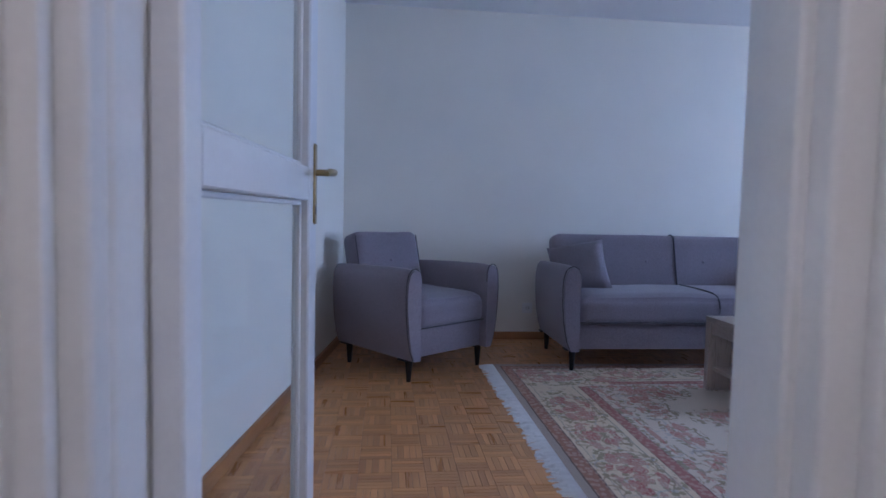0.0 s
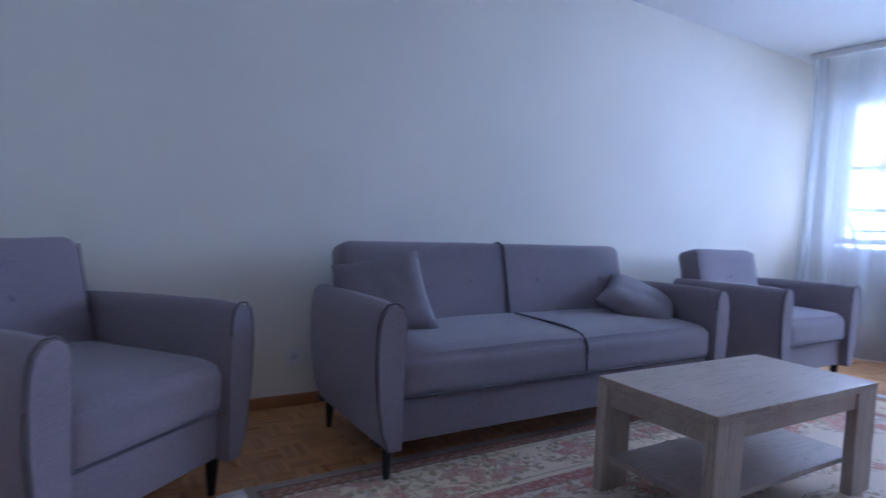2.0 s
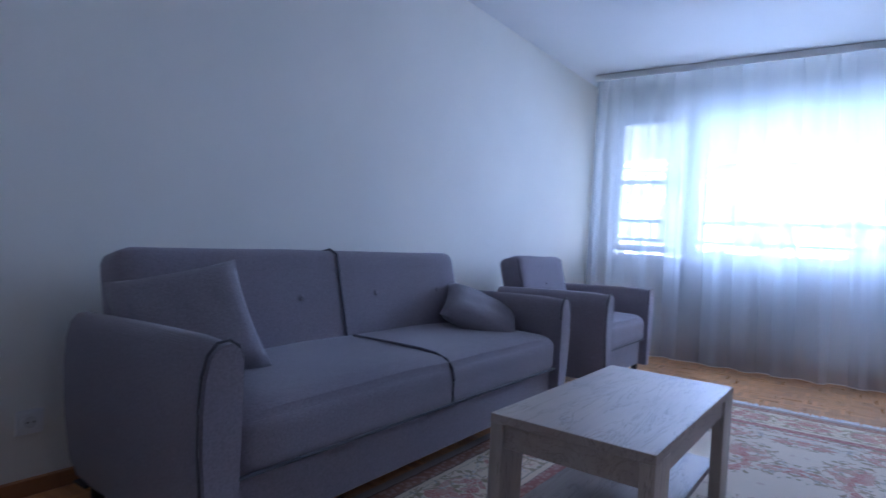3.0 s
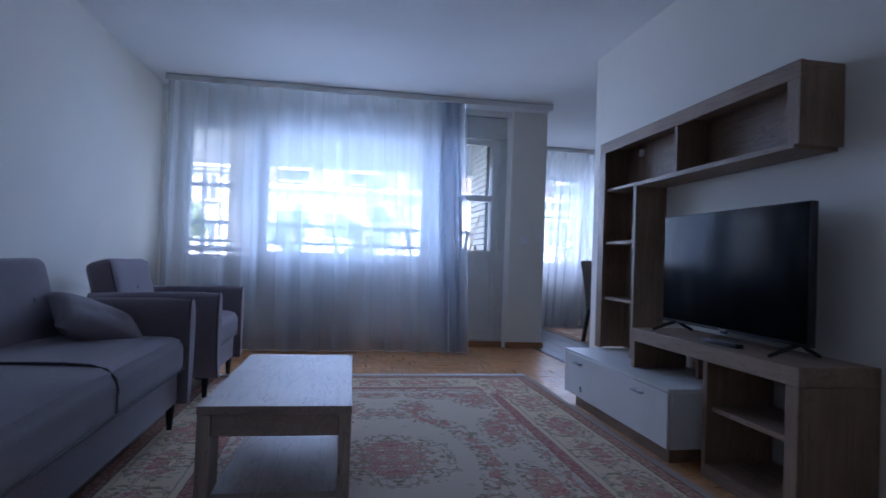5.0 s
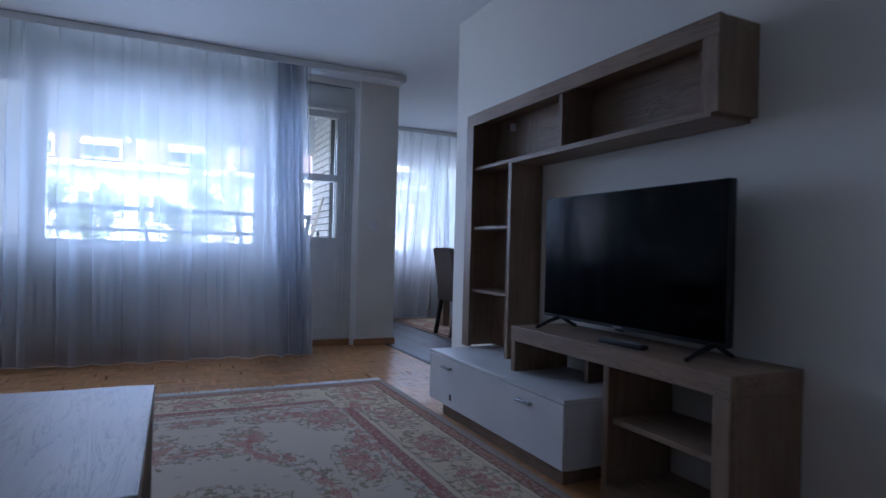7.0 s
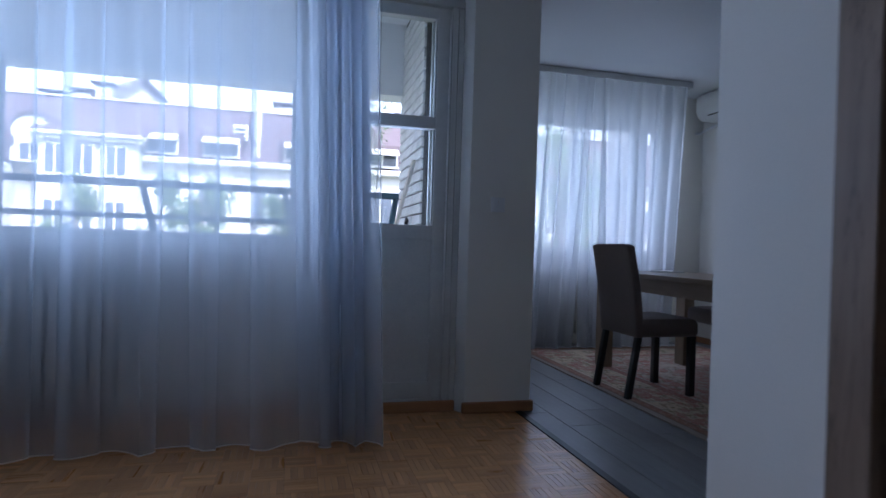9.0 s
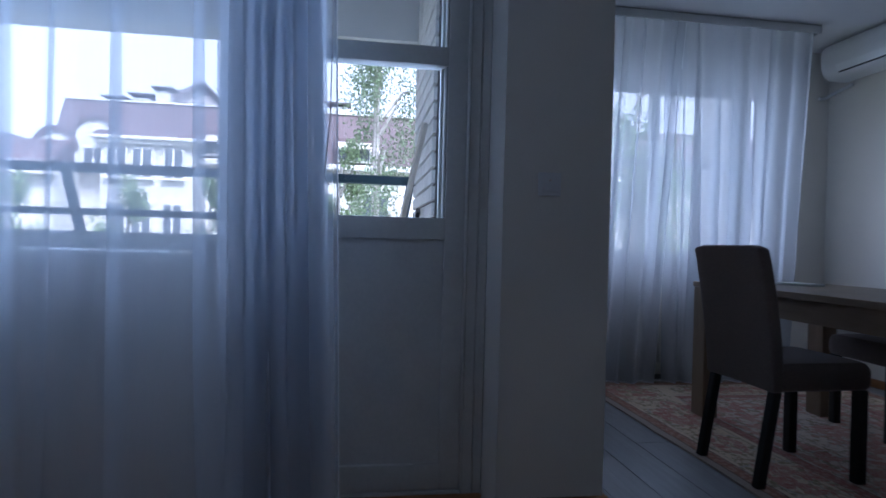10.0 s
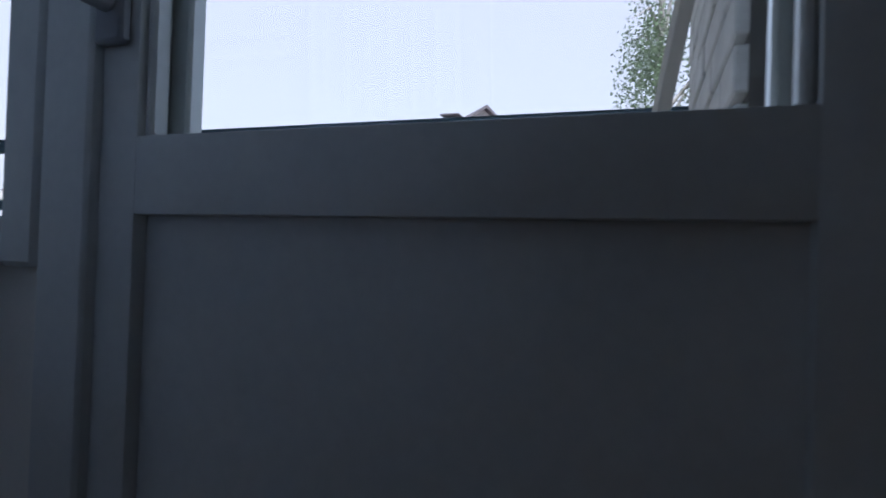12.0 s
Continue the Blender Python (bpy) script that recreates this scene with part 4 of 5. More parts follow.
# ---------------------------------------------------------------- coffee table
ct = thing("coffee_table", (2.94, 3.881, 0.008), "pale oak laminate coffee table with lower shelf on a carpet", "coffee table", "", "", rz=-1.0)
hw, hd = 0.50, 0.243
part("tabletop", cuboid(-hw, hw, -hd, hd, 0.397, 0.425, 0.002), OAK_PALE, ct)
for sx in (-1, 1):
    for sy in (-1, 1):
        x0, x1 = sorted((sx * hw, sx * (hw - 0.14)))
        y0, y1 = sorted((sy * (hd - 0.001), sy * (hd - 0.042)))
        part("leg", cuboid(x0 + 0.001, x1 - 0.001, y0, y1, 0, 0.3965, 0.002), OAK_PALE_V, ct)
    part("apron", cuboid(*sorted((sx * (hw - 0.012), sx * (hw - 0.034))), -hd + 0.043, hd - 0.043, 0.325, 0.396, 0.002), OAK_PALE, ct)
for sy in (-1, 1):
    part("apron", cuboid(-hw + 0.142, hw - 0.142, *sorted((sy * (hd - 0.010), sy * (hd - 0.030))), 0.335, 0.396, 0.002), OAK_PALE, ct)
part("shelf", cuboid(-hw + 0.03, hw - 0.03, -hd + 0.043, hd - 0.043, 0.115, 0.137, 0.002), OAK_PALE, ct)

# ---------------------------------------------------------------- carpets
def rug(name, cx, cy, hx, hy, label, fringe, seed, rz=0.0):
    r = thing(name, (cx, cy, 0), label, "carpet", "", "", rz)
    bm = bmesh.new()
    nx, ny = 60, 40
    g = [[bm.verts.new((-hx + 2 * hx * i / nx, -hy + 2 * hy * j / ny + 0.012 * noise.noise(Vector((i * 0.12, j * 0.12, seed))),
                        0.009 + 0.0025 * noise.noise(Vector((i * 0.3, j * 0.3, seed + 5))))) for j in range(ny + 1)] for i in range(nx + 1)]
    for i in range(nx):
        for j in range(ny):
            bm.faces.new((g[i][j], g[i + 1][j], g[i + 1][j + 1], g[i][j + 1]))
    edge = [e for e in bm.edges if e.is_boundary]
    low = bmesh.ops.extrude_edge_only(bm, edges=edge)["geom"]
    for v in low:
        if isinstance(v, bmesh.types.BMVert):
            v.co.z = 0.0
    bmesh.ops.recalc_face_normals(bm, faces=bm.faces)
    part("woven_face", bm, carpet(name + "_weave", hx, hy), r, smooth=30)
    if fringe:
        rnd = random.Random(seed)
        for sx in (-1, 1):
            bm = bmesh.new()
            y = -hy + 0.01
            while y < hy - 0.01:
                w = rnd.uniform(0.003, 0.007)
                ln = rnd.uniform(0.055, 0.095)
                sway = rnd.uniform(-0.018, 0.018)
                x0, x1, x2 = sx * (hx - 0.004), sx * (hx + ln * 0.5), sx * (hx + ln)
                z1 = rnd.uniform(0.006, 0.013)
                pts = [(x0, y, 0.010), (x1, y + sway * 0.3, z1), (x2, y + sway, 0.003)]
                rows = [[bm.verts.new((p[0], p[1] - w, p[2] * 0.4)), bm.verts.new((p[0], p[1], p[2] + 0.003)), bm.verts.new((p[0], p[1] + w, p[2] * 0.4))] for p in pts]
                for a, c in zip(rows, rows[1:]):
                    for k in range(2):
                        bm.faces.new((a[k], a[k + 1], c[k + 1], c[k]))
                y += rnd.uniform(0.006, 0.012)
            f = part("fringe", bm, FRINGE, r, "white cotton fringe", None)
            tagged(f, "", "", "", "stuff")
    return r


rug("carpet", 3.17, 3.435, 1.87, 1.245, "cream and rose floral wool carpet with white fringe", True, 2)
rug("carpet", 7.20, -0.12, 1.28, 0.99, "cream and rose floral carpet under the dining table", True, 9)

# ---------------------------------------------------------------- television wall unit
tu = thing("tv_wall_unit", (0, 1.742, 0), "grey-brown oak laminate wall unit with open shelves", "wall unit")
F = 0.204                               # depth of the upper shelves
L0, L1, C0 = 2.505, 4.305, 3.80         # right end, left end and column edge of the upper part
part("top_board", cuboid(L0 + 0.001, L1 - 0.001, 0, F - 0.02, 1.735, 1.762, 0.002), OAK, tu)
part("front_trim", cuboid(L0, L1, F - 0.02, F, 1.692, 1.764, 0.002), OAK, tu)
part("side_board", cuboid(L0, L0 + 0.028, 0, F - 0.02, 1.428, 1.735, 0.002), OAK_V, tu)
part("front_trim", cuboid(L0, L0 + 0.07, F - 0.02, F + 0.001, 1.428, 1.692, 0.002), OAK_V, tu)
part("bottom_board", cuboid(L0 + 0.028, C0, 0, F, 1.414, 1.440, 0.002), OAK, tu)
part("divider", cuboid(3.375, 3.402, 0.008, F - 0.012, 1.44, 1.735, 0.002), OAK_V, tu)
part("side_board", cuboid(L1 - 0.03, L1, 0, F - 0.02, 0.362, 1.735, 0.002), OAK_V, tu)
part("front_trim", cuboid(L1 - 0.082, L1 + 0.001, F - 0.02, F + 0.001, 0.362, 1.692, 0.002), OAK_V, tu)
part("upright", cuboid(C0 - 0.015, C0 + 0.018, 0, F, 0.362, 1.4395, 0.002), OAK_V, tu)
part("back_panel", cuboid(C0 + 0.018, L1 - 0.03, 0.001, 0.007, 0.362, 1.735, 0), OAK_V, tu)
part("back_panel", cuboid(L0 + 0.028, C0 + 0.018, 0.001, 0.007, 1.44, 1.735, 0), OAK, tu)
for z in (1.425, 1.065, 0.690):
    part("shelf", cuboid(C0 + 0.018, L1 - 0.031, 0.008, F - 0.022, z, z + 0.020, 0.002), OAK, tu)
br = part("hanging_bracket", cuboid(4.05, 4.09, 0.008, 0.03, 1.655, 1.70, 0.003), WHITEPLASTIC, tu, "white plastic hanging bracket")

lb = thing("low_tv_cabinet", (0, 1.745, 0), "grey-brown oak laminate low cabinet with open shelves", "cabinet")
LF = 0.342
part("top_board", cuboid(2.322, 3.535, 0, LF, 0.510, 0.580, 0.002), OAK, lb)
part("side_board", cuboid(2.322, 2.352, 0, LF - 0.02, 0, 0.5095, 0.002), OAK_V, lb)
part("front_trim", cuboid(2.321, 2.385, LF - 0.02, LF + 0.001, 0, 0.5095, 0.002), OAK_V, lb)
part("divider", cuboid(2.850, 2.880, 0, LF - 0.004, 0, 0.5095, 0.002), OAK_V, lb)
part("bottom_board", cuboid(2.352, 2.850, 0.006, LF - 0.022, 0.028, 0.062, 0.002), OAK, lb)
part("plinth", cuboid(2.386, 2.850, LF - 0.022, LF - 0.003, 0, 0.062, 0.002), OAK, lb)
part("shelf", cuboid(2.352, 2.850, 0.006, LF - 0.03, 0.290, 0.312, 0.002), OAK, lb)
part("back_panel", cuboid(2.352, 2.62, 0.001, 0.006, 0.062, 0.5095, 0), OAK_V, lb)
part("support", cuboid(3.50, 3.533, 0.02, LF - 0.004, 0.3625, 0.5095, 0.002), OAK_V, lb)
part("support", cuboid(3.18, 3.205, 0.02, 0.16, 0.3625, 0.5095, 0.002), OAK_V, lb)

dc = thing("drawer_cabinet", (0, 1.745, 0), "white laminate drawer cabinet on an oak plinth", "cabinet")
part("plinth", cuboid(3.03, 4.14, 0.02, 0.40, 0, 0.079, 0.002), OAK, dc)
part("body", cuboid(2.972, 4.222, 0, 0.428, 0.080, 0.343, 0.002), WHITE, dc)
part("top_board", cuboid(2.970, 4.224, 0, 0.450, 0.344, 0.361, 0.002), WHITE, dc)
dwr = part("drawer_front", cuboid(2.973, 4.221, 0.430, 0.449, 0.083, 0.341, 0.002), WHITE, dc)
for x in (3.989, 3.234):
    hd_ = part("handle", cuboid(x - 0.055, x + 0.055, 0.462, 0.474, 0.288, 0.300, 0.004), STEEL, dwr, "brushed metal bar handle")
    for dx in (-0.04, 0.04):
        part("stud", cuboid(x + dx - 0.006, x + dx + 0.006, 0.449, 0.463, 0.288, 0.300, 0.002), STEEL, hd_)
part("sticker", cuboid(3.942, 3.966, 0.4495, 0.4505, 0.122, 0.155, 0), PLASTIC, dwr, "small dark sticker")

tv = thing("television", (2.995, 1.905, 0.581), "large black flat-screen television switched off", "television")
part("body", cuboid(-0.517, 0.517, -0.030, 0.006, 0.046, 0.622, 0.006, 2), PLASTIC, tv)
part("rear_housing", cuboid(-0.30, 0.30, -0.062, -0.030, 0.07, 0.34, 0.015, 2), PLASTIC, tv)
part("screen", cuboid(-0.511, 0.511, 0.0062, 0.0085, 0.062, 0.617, 0.001), SCREEN, tv, "glossy black screen")
part("logo_bar", cuboid(-0.026, 0.026, 0.0062, 0.0090, 0.050, 0.057, 0), STEEL, tv, "small pale maker's mark")
part("sensor", cuboid(-0.02, 0.02, -0.01, 0.004, 0.036, 0.046, 0.002), PLASTIC, tv)
for x in (-0.46, 0.40):
    for y in (-0.10, 0.13):
        part("foot", tube([(x, -0.012, 0.055), (x, y * 0.5, 0.03), (x, y, 0.006)], [0.011, 0.009, 0.008], 8), PLASTIC, tv, "black splayed foot")
rc = thing("remote_control", (2.87, 2.0, 0.581), "black remote control lying under the television", "remote control", rz=4)
part("case", cuboid(-0.11, 0.11, -0.022, 0.022, 0, 0.018, 0.006, 2), PLASTIC, rc)
for i in range(9):
    for j in range(3):
        part("button", cuboid(-0.095 + i * 0.022, -0.083 + i * 0.022, -0.014 + j * 0.011, -0.007 + j * 0.011, 0.018, 0.0205, 0.001), GREYPLASTIC, rc)
cbl = tagged(new("power_cable", mesh_of("power_cable", tube([(3.05, 1.80, 0.42), (3.0, 1.82, 0.368), (2.9, 1.84, 0.366), (2.90, 1.79, 0.367)], 0.004, 6), PLASTIC, 60)), "thin black power cable on the cabinet", "cable")

# ---------------------------------------------------------------- wall fittings
def switch(at, rz, label, two=False, socket=False):
    s = thing("wall_socket" if socket else "light_switch", at, label, "socket" if socket else "switch", rz=rz)
    part("plate", cuboid(-0.041, 0.041, -0.010, 0, -0.041, 0.041, 0.004, 2), WHITEPLASTIC, s)
    if socket:
        c = tube([(0, -0.010, 0), (0, -0.0135, 0)], 0.027, 20)
        part("rim", c, WHITEPLASTIC, s)
        part("well", tube([(0, -0.0136, 0), (0, -0.0140, 0)], 0.020, 20), PAPER, s, "recessed grey well")
        for x in (-0.0095, 0.0095):
            part("hole", tube([(x, -0.0140, 0), (x, -0.0146, 0)], 0.003, 8), BLACK, s)
    else:
        for x0, x1 in (((-0.027, -0.001), (0.001, 0.027)) if two else ((-0.027, 0.027),)):
            part("rocker", prism([(-0.010, -0.027), (-0.018, -0.027), (-0.012, 0.027), (-0.010, 0.027)], x0, x1, "x", 0.001), WHITEPLASTIC, s)
        part("indicator", cuboid(-0.003, 0.003, -0.0145, -0.011, 0.012, 0.015, 0), LAMPGLOW, s)
    return s


switch((1.73, 5.499, 0.253), 0, "white wall socket above the skirting board", socket=True)
switch((6.559, 1.762, 1.162), -90, "white light switch on the pier by the balcony door")
switch((1.735, 1.741, 1.235), 180, "white light switch beside the doorway")


def curtain_rail(name, x0, x1, y0, y1, label):
    r = thing(name, (0, 0, H), label, "curtain rail")
    part("fascia", cuboid(x0, x0 + 0.012, y0, y1, -0.060, -0.005, 0.002), WHITE, r)
    part("track", cuboid(x0 + 0.012, x1, y0, y1, -0.022, -0.001, 0.002), WHITE, r)
    # grey filler that draws the thin line of shade between fascia and ceiling
    part("gap_shade_strip", cuboid(x0 + 0.006, x0 + 0.012, y0 + 0.01, y1 - 0.01, -0.0055, -0.001, 0), GREYPLASTIC, r)
    part("end_cap", cuboid(x0 + 0.012, x1, y0, y0 + 0.004, -0.055, -0.022, 0), WHITE, r)
    return r


rail = curtain_rail("curtain_rail", 6.18, 6.30, 1.61, 5.36, "long white curtain rail on the ceiling")
part("pull_cord", tube([(6.19, 2.50, -0.03), (6.115, 2.50, 1.25 - H), (6.105, 2.512, 1.105 - H), (6.102, 2.497, 1.082 - H)], 0.0016, 5), GREYPLASTIC, rail, "thin dark pull cord")
curtain_rail("curtain_rail", 8.24, 8.36, -0.77, 1.53, "white curtain rail on the dining ceiling")


def curtain(name, x_top, x_low, top, low, folds, label, seed, hem=0.02, ztop=None, pinch=(), voile=None, pleats=0, bunch=1.0):
    """Hanging voile: top and low give its y range there; folds is the number of waves."""
    rnd = random.Random(seed)
    ztop = ztop or H - 0.03
    cols, rows = max(folds * 20, 900 if pleats else 0), 18
    width = abs(top[1] - top[0])
    tucks = [((k + rnd.uniform(0.15, 0.85)) / pleats, rnd.uniform(0.012, 0.034), rnd.choice((-1, 1))) for k in range(pleats)]
    ph, steps = [0.0], []
    for i in range(cols):
        u = i / cols
        dens = 1.0 + 0.55 * noise.noise(Vector((u * 5, seed, 0)))
        for a, c, k in pinch:
            if a <= u <= c:
                dens *= k
        steps.append(dens)
    tot = sum(steps)
    for s in steps:
        ph.append(ph[-1] + s / tot)
    bm = bmesh.new()
    grid = []
    for j in range(rows + 1):
        v = j / rows
        z = ztop + (hem - ztop) * v
        row = []
        for i in range(cols + 1):
            u = i / cols
            y = (top[0] + (top[1] - top[0]) * u) * (1 - v) + (low[0] + (low[1] - low[0]) * u) * v
            x = x_top + (x_low - x_top) * v
            x -= 0.055 * max(0.0, (u - bunch) / 0.11) * min(1.0, 1.8 * v)
            a = ph[i] * folds * 6.2832
            amp = 0.018 + 0.020 * v + 0.014 * noise.noise(Vector((u * 7, v * 1.2, seed)))
            x += amp * math.sin(a + 0.8 * noise.noise(Vector((u * 3, v * 1.5, seed + 7)))) + 0.002 * math.sin(2.3 * a + v * 2)
            y += (0.003 + 0.06 * max(0, noise.noise(Vector((u * 11, 0.3 * v, seed + 21))) - 0.02) + (0.014 if u > bunch else 0)) * (0.35 + 0.65 * v) * math.sin(a + 1.3)
            for tu, tw, side in tucks:
                q = (u - tu) * width / tw
                if abs(q) < 3:
                    g = math.exp(-q * q) * min(1.0, 0.45 + 1.2 * v)
                    y += 2.9 * tw * q * g * (1 if top[1] > top[0] else -1) * -1
                    x += side * 0.022 * g
            zz = z + (0.016 * noise.noise(Vector((u * 9, 0, seed + 3))) if j == rows else 0)
            row.append(bm.verts.new((x, y, zz)))
        grid.append(row)
    for a, c in zip(grid, grid[1:]):
        for i in range(cols):
            bm.faces.new((a[i], a[i + 1], c[i + 1], c[i]))
    # the gathered end hangs in several layers
    gathered = bmesh.new()
    for layer in range(2 if bunch < 1 else 0):
        back = []
        for j in range(rows + 1):
            v = j / rows
            row = []
            for i in range(121):
                u = bunch + 0.018 * layer + (0.984 - bunch - 0.018 * layer) * i / 120
                y = (top[0] + (top[1] - top[0]) * u) * (1 - v) + (low[0] + (low[1] - low[0]) * u) * v
                w = i / 120 * 6.2832 * (4.0 + 1.3 * layer) + 1.2 * noise.noise(Vector((u * 20, v * 1.1, layer)))
                x = x_top + (x_low - x_top) * v + 0.030 + 0.028 * layer + (0.010 + 0.016 * v) * math.sin(w)
                row.append(gathered.verts.new((x, y + 0.021 * math.sin(w + 1.2), ztop + (hem + 0.008 - ztop) * v)))
            back.append(row)
        for a, c in zip(back, back[1:]):
            for i in range(120):
                gathered.faces.new((a[i], a[i + 1], c[i + 1], c[i]))
    low_edge = [v.co.copy() for v in grid[-1]]
    side_edge = [r[-1].co.copy() for r in grid]
    cu = thing(name, (0, 0, 0), label, "curtain")
    part("voile", bm, voile or VOILE, cu, smooth=180)
    if bunch < 1:
        part("gathered_end", gathered, VOILE_THICK, cu, "thick gathered folds of voile", smooth=180)
    hm = tube([tuple(p) for p in low_edge], 0.0028, 4)
    part("hem", hm, HEM, cu, "stitched white hem")
    hm = tube([tuple(p) for p in side_edge], 0.0025, 4)
    part("side_hem", hm, HEM, cu, "stitched white side hem")
    return cu


curtain("curtain", 6.245, 6.14, (5.35, 2.515), (5.33, 2.43), 13, "white sheer voile curtain hanging to the floor", 4, pinch=((0.89, 1.0, 2.4), (0.0, 0.06, 1.8)), pleats=19, bunch=0.892)
curtain("curtain", 8.30, 8.42, (1.50, 0.22), (1.48, 0.33), 9, "white sheer voile curtain beside the dining window", 11, voile=VOILE_DENSE, pleats=7)
curtain("curtain", 8.30, 8.42, (0.38, -0.76), (0.26, -0.72), 8, "white sheer voile curtain over the dining window", 15, voile=VOILE_DENSE, pleats=6)


def radiator(at, count, label):
    r = thing("radiator", at, label, "radiator")
    sec = bmesh.new()
    box(sec, -0.06, -0.022, -0.019, 0.019, 0.10, 0.66, 0.012, 2)
    box(sec, 0.022, 0.06, -0.019, 0.019, 0.10, 0.66, 0.012, 2)
    box(sec, -0.055, 0.055, -0.016, 0.016, 0.62, 0.69, 0.015, 2)
    box(sec, -0.055, 0.055, -0.016, 0.016, 0.08, 0.14, 0.015, 2)
    me = mesh_of("section", sec, RADIATOR, 40)
    for k in range(count):
        o = new("section", me)
        o.parent = r
        o.location = (0, k * 0.06, 0)
    for z in (0.655, 0.11):
        part("hub", tube([(0, -0.02, z), (0, (count - 1) * 0.06 + 0.02, z)], 0.022, 10), RADIATOR, r)
    for y in (0.03, (count - 1) * 0.06 - 0.03):
        part("foot", cuboid(-0.05, 0.05, y - 0.015, y + 0.015, 0, 0.10, 0.004), RADIATOR, r)
    part("pipe", tube([(0, count * 0.06 - 0.04, 0.655), (0, count * 0.06 + 0.05, 0.655), (0.03, count * 0.06 + 0.05, 0.0)], 0.011, 8), RADIATOR, r)
    return r


radiator((6.545, 3.62, 0.06), 19, "cream enamelled cast-iron column radiator under the window")
radiator((8.62, -0.05, 0.04), 10, "cream enamelled column radiator under the dining window")

# ---------------------------------------------------------------- dining area
dt = thing("dining_table", (6.92, 0.10, 0.008), "light brown oak laminate dining table", "dining table", "", "", rz=-2.5)
part("tabletop", cuboid(-0.79, 0.79, -0.41, 0.41, 0.735, 0.765, 0.002), TABLE_WOOD, dt)
for sx in (-1, 1):
    for sy in (-1, 1):
        x0, x1 = sorted((sx * 0.785, sx * 0.665))
        y0, y1 = sorted((sy * 0.405, sy * 0.315))
        part("leg", cuboid(x0, x1, y0, y1, 0, 0.7345, 0.003), TABLE_WOOD_V, dt)
    part("apron", cuboid(*sorted((sx * 0.765, sx * 0.743)), -0.314, 0.314, 0.635, 0.7345, 0.002), TABLE_WOOD, dt)
for sy in (-1, 1):
    part("apron", cuboid(-0.694, 0.694, *sorted((sy * 0.385, sy * 0.363)), 0.635, 0.7345, 0.002), TABLE_WOOD, dt)


def dining_chair():
    c = thing("dining_chair", (6.88, 0.56, 0.008), "taupe upholstered dining chair with dark wooden legs", "chair", "chairs round the dining table")
    part("seat", soft_box(0.43, 0.45, 0.11, 0.035, 0.015, 8, (0, 0, 0.435)), CHAIR_CLOTH, c)
    # local front is -y; the back curves and leans out
    bm = bmesh.new()
    n, rows = 8, 10
    sheets = []
    for off in (0.0, 0.055):
        g = []
        for j in range(rows + 1):
            v = j / rows
            z = 0.38 + 0.585 * v
            y = 0.185 + 0.085 * v ** 1.5 + off
            w = 0.212 + 0.006 * math.sin(3.14 * v)
            g.append([bm.verts.new((w * (2 * i / n - 1), y - 0.012 * (1 - (2 * i / n - 1) ** 2), z - (0.012 if j == rows and i in (0, n) else 0))) for i in range(n + 1)])
        sheets.append(g)
    a, b2 = sheets
    for g, flip in ((a, False), (b2, True)):
        for j in range(rows):
            for i in range(n):
                q = (g[j][i], g[j][i + 1], g[j + 1][i + 1], g[j + 1][i])
                bm.faces.new(q[::-1] if flip else q)
    ring = lambda g: [g[0][i] for i in range(n + 1)] + [g[j][n] for j in range(1, rows + 1)] + [g[rows][i] for i in range(n - 1, -1, -1)] + [g[j][0] for j in range(rows - 1, 0, -1)]
    ra, rb = ring(a), ring(b2)
    for k in range(len(ra)):
        k2 = (k + 1) % len(ra)
        bm.faces.new((ra[k], ra[k2], rb[k2], rb[k]))
    bmesh.ops.recalc_face_normals(bm, faces=bm.faces)
    rim = [e for e in bm.edges if e.calc_face_angle(0) > 1.0]
    bmesh.ops.bevel(bm, geom=rim, offset=0.012, segments=3, affect="EDGES", profile=0.5)
    part("backrest", bm, CHAIR_CLOTH, c)
    for sx in (-1, 1):
        part("leg", prism([(sx * 0.165, -0.165), (sx * 0.205, -0.165), (sx * 0.205, -0.205), (sx * 0.165, -0.205)], 0.0, 0.385, "z", 0.003), BLACKWOOD, c, "dark stained front leg")
        lg = bmesh.new()
        box(lg, sx * 0.185 - 0.019, sx * 0.185 + 0.019, -0.019, 0.019, 0, 0.40, 0.003)
        for v in lg.verts:
            v.co.y += 0.205 + 0.065 * (1 - v.co.z / 0.4)
        part("leg", lg, BLACKWOOD, c, "dark stained raked rear leg")
    return c


ch = dining_chair()
copy_thing(ch, pose(7.28, -0.42, 0.008, 0, 0, 176))
copy_thing(ch, pose(6.55, -0.46, 0.008, 0, 0, 183))
copy_thing(ch, pose(6.00, 0.19, 0.008, 0, 0, 91))
ch.matrix_basis = pose(6.875, 0.555, 0.008, 0, 0, 1)
nb = thing("notepad", (7.45, 0.02, 0.7735), "white notepad lying on the dining table", "notepad", rz=20)
part("pages", cuboid(-0.10, 0.10, -0.07, 0.07, 0, 0.011, 0.002), PAPER, nb)
part("cover", cuboid(-0.101, 0.101, -0.071, 0.071, 0.011, 0.013, 0.001), WHITEPLASTIC, nb)
pn = thing("pen", (6.60, 0.06, 0.7735), "blue ballpoint pen lying on the dining table", "pen", rz=-70)
part("barrel", tube([(-0.065, 0, 0.005), (0.055, 0, 0.005), (0.07, 0, 0.005)], [0.005, 0.005, 0.001], 8), BLUE, pn)
part("clip", cuboid(-0.06, -0.02, -0.0015, 0.0015, 0.0095, 0.011, 0), BLUE, pn)

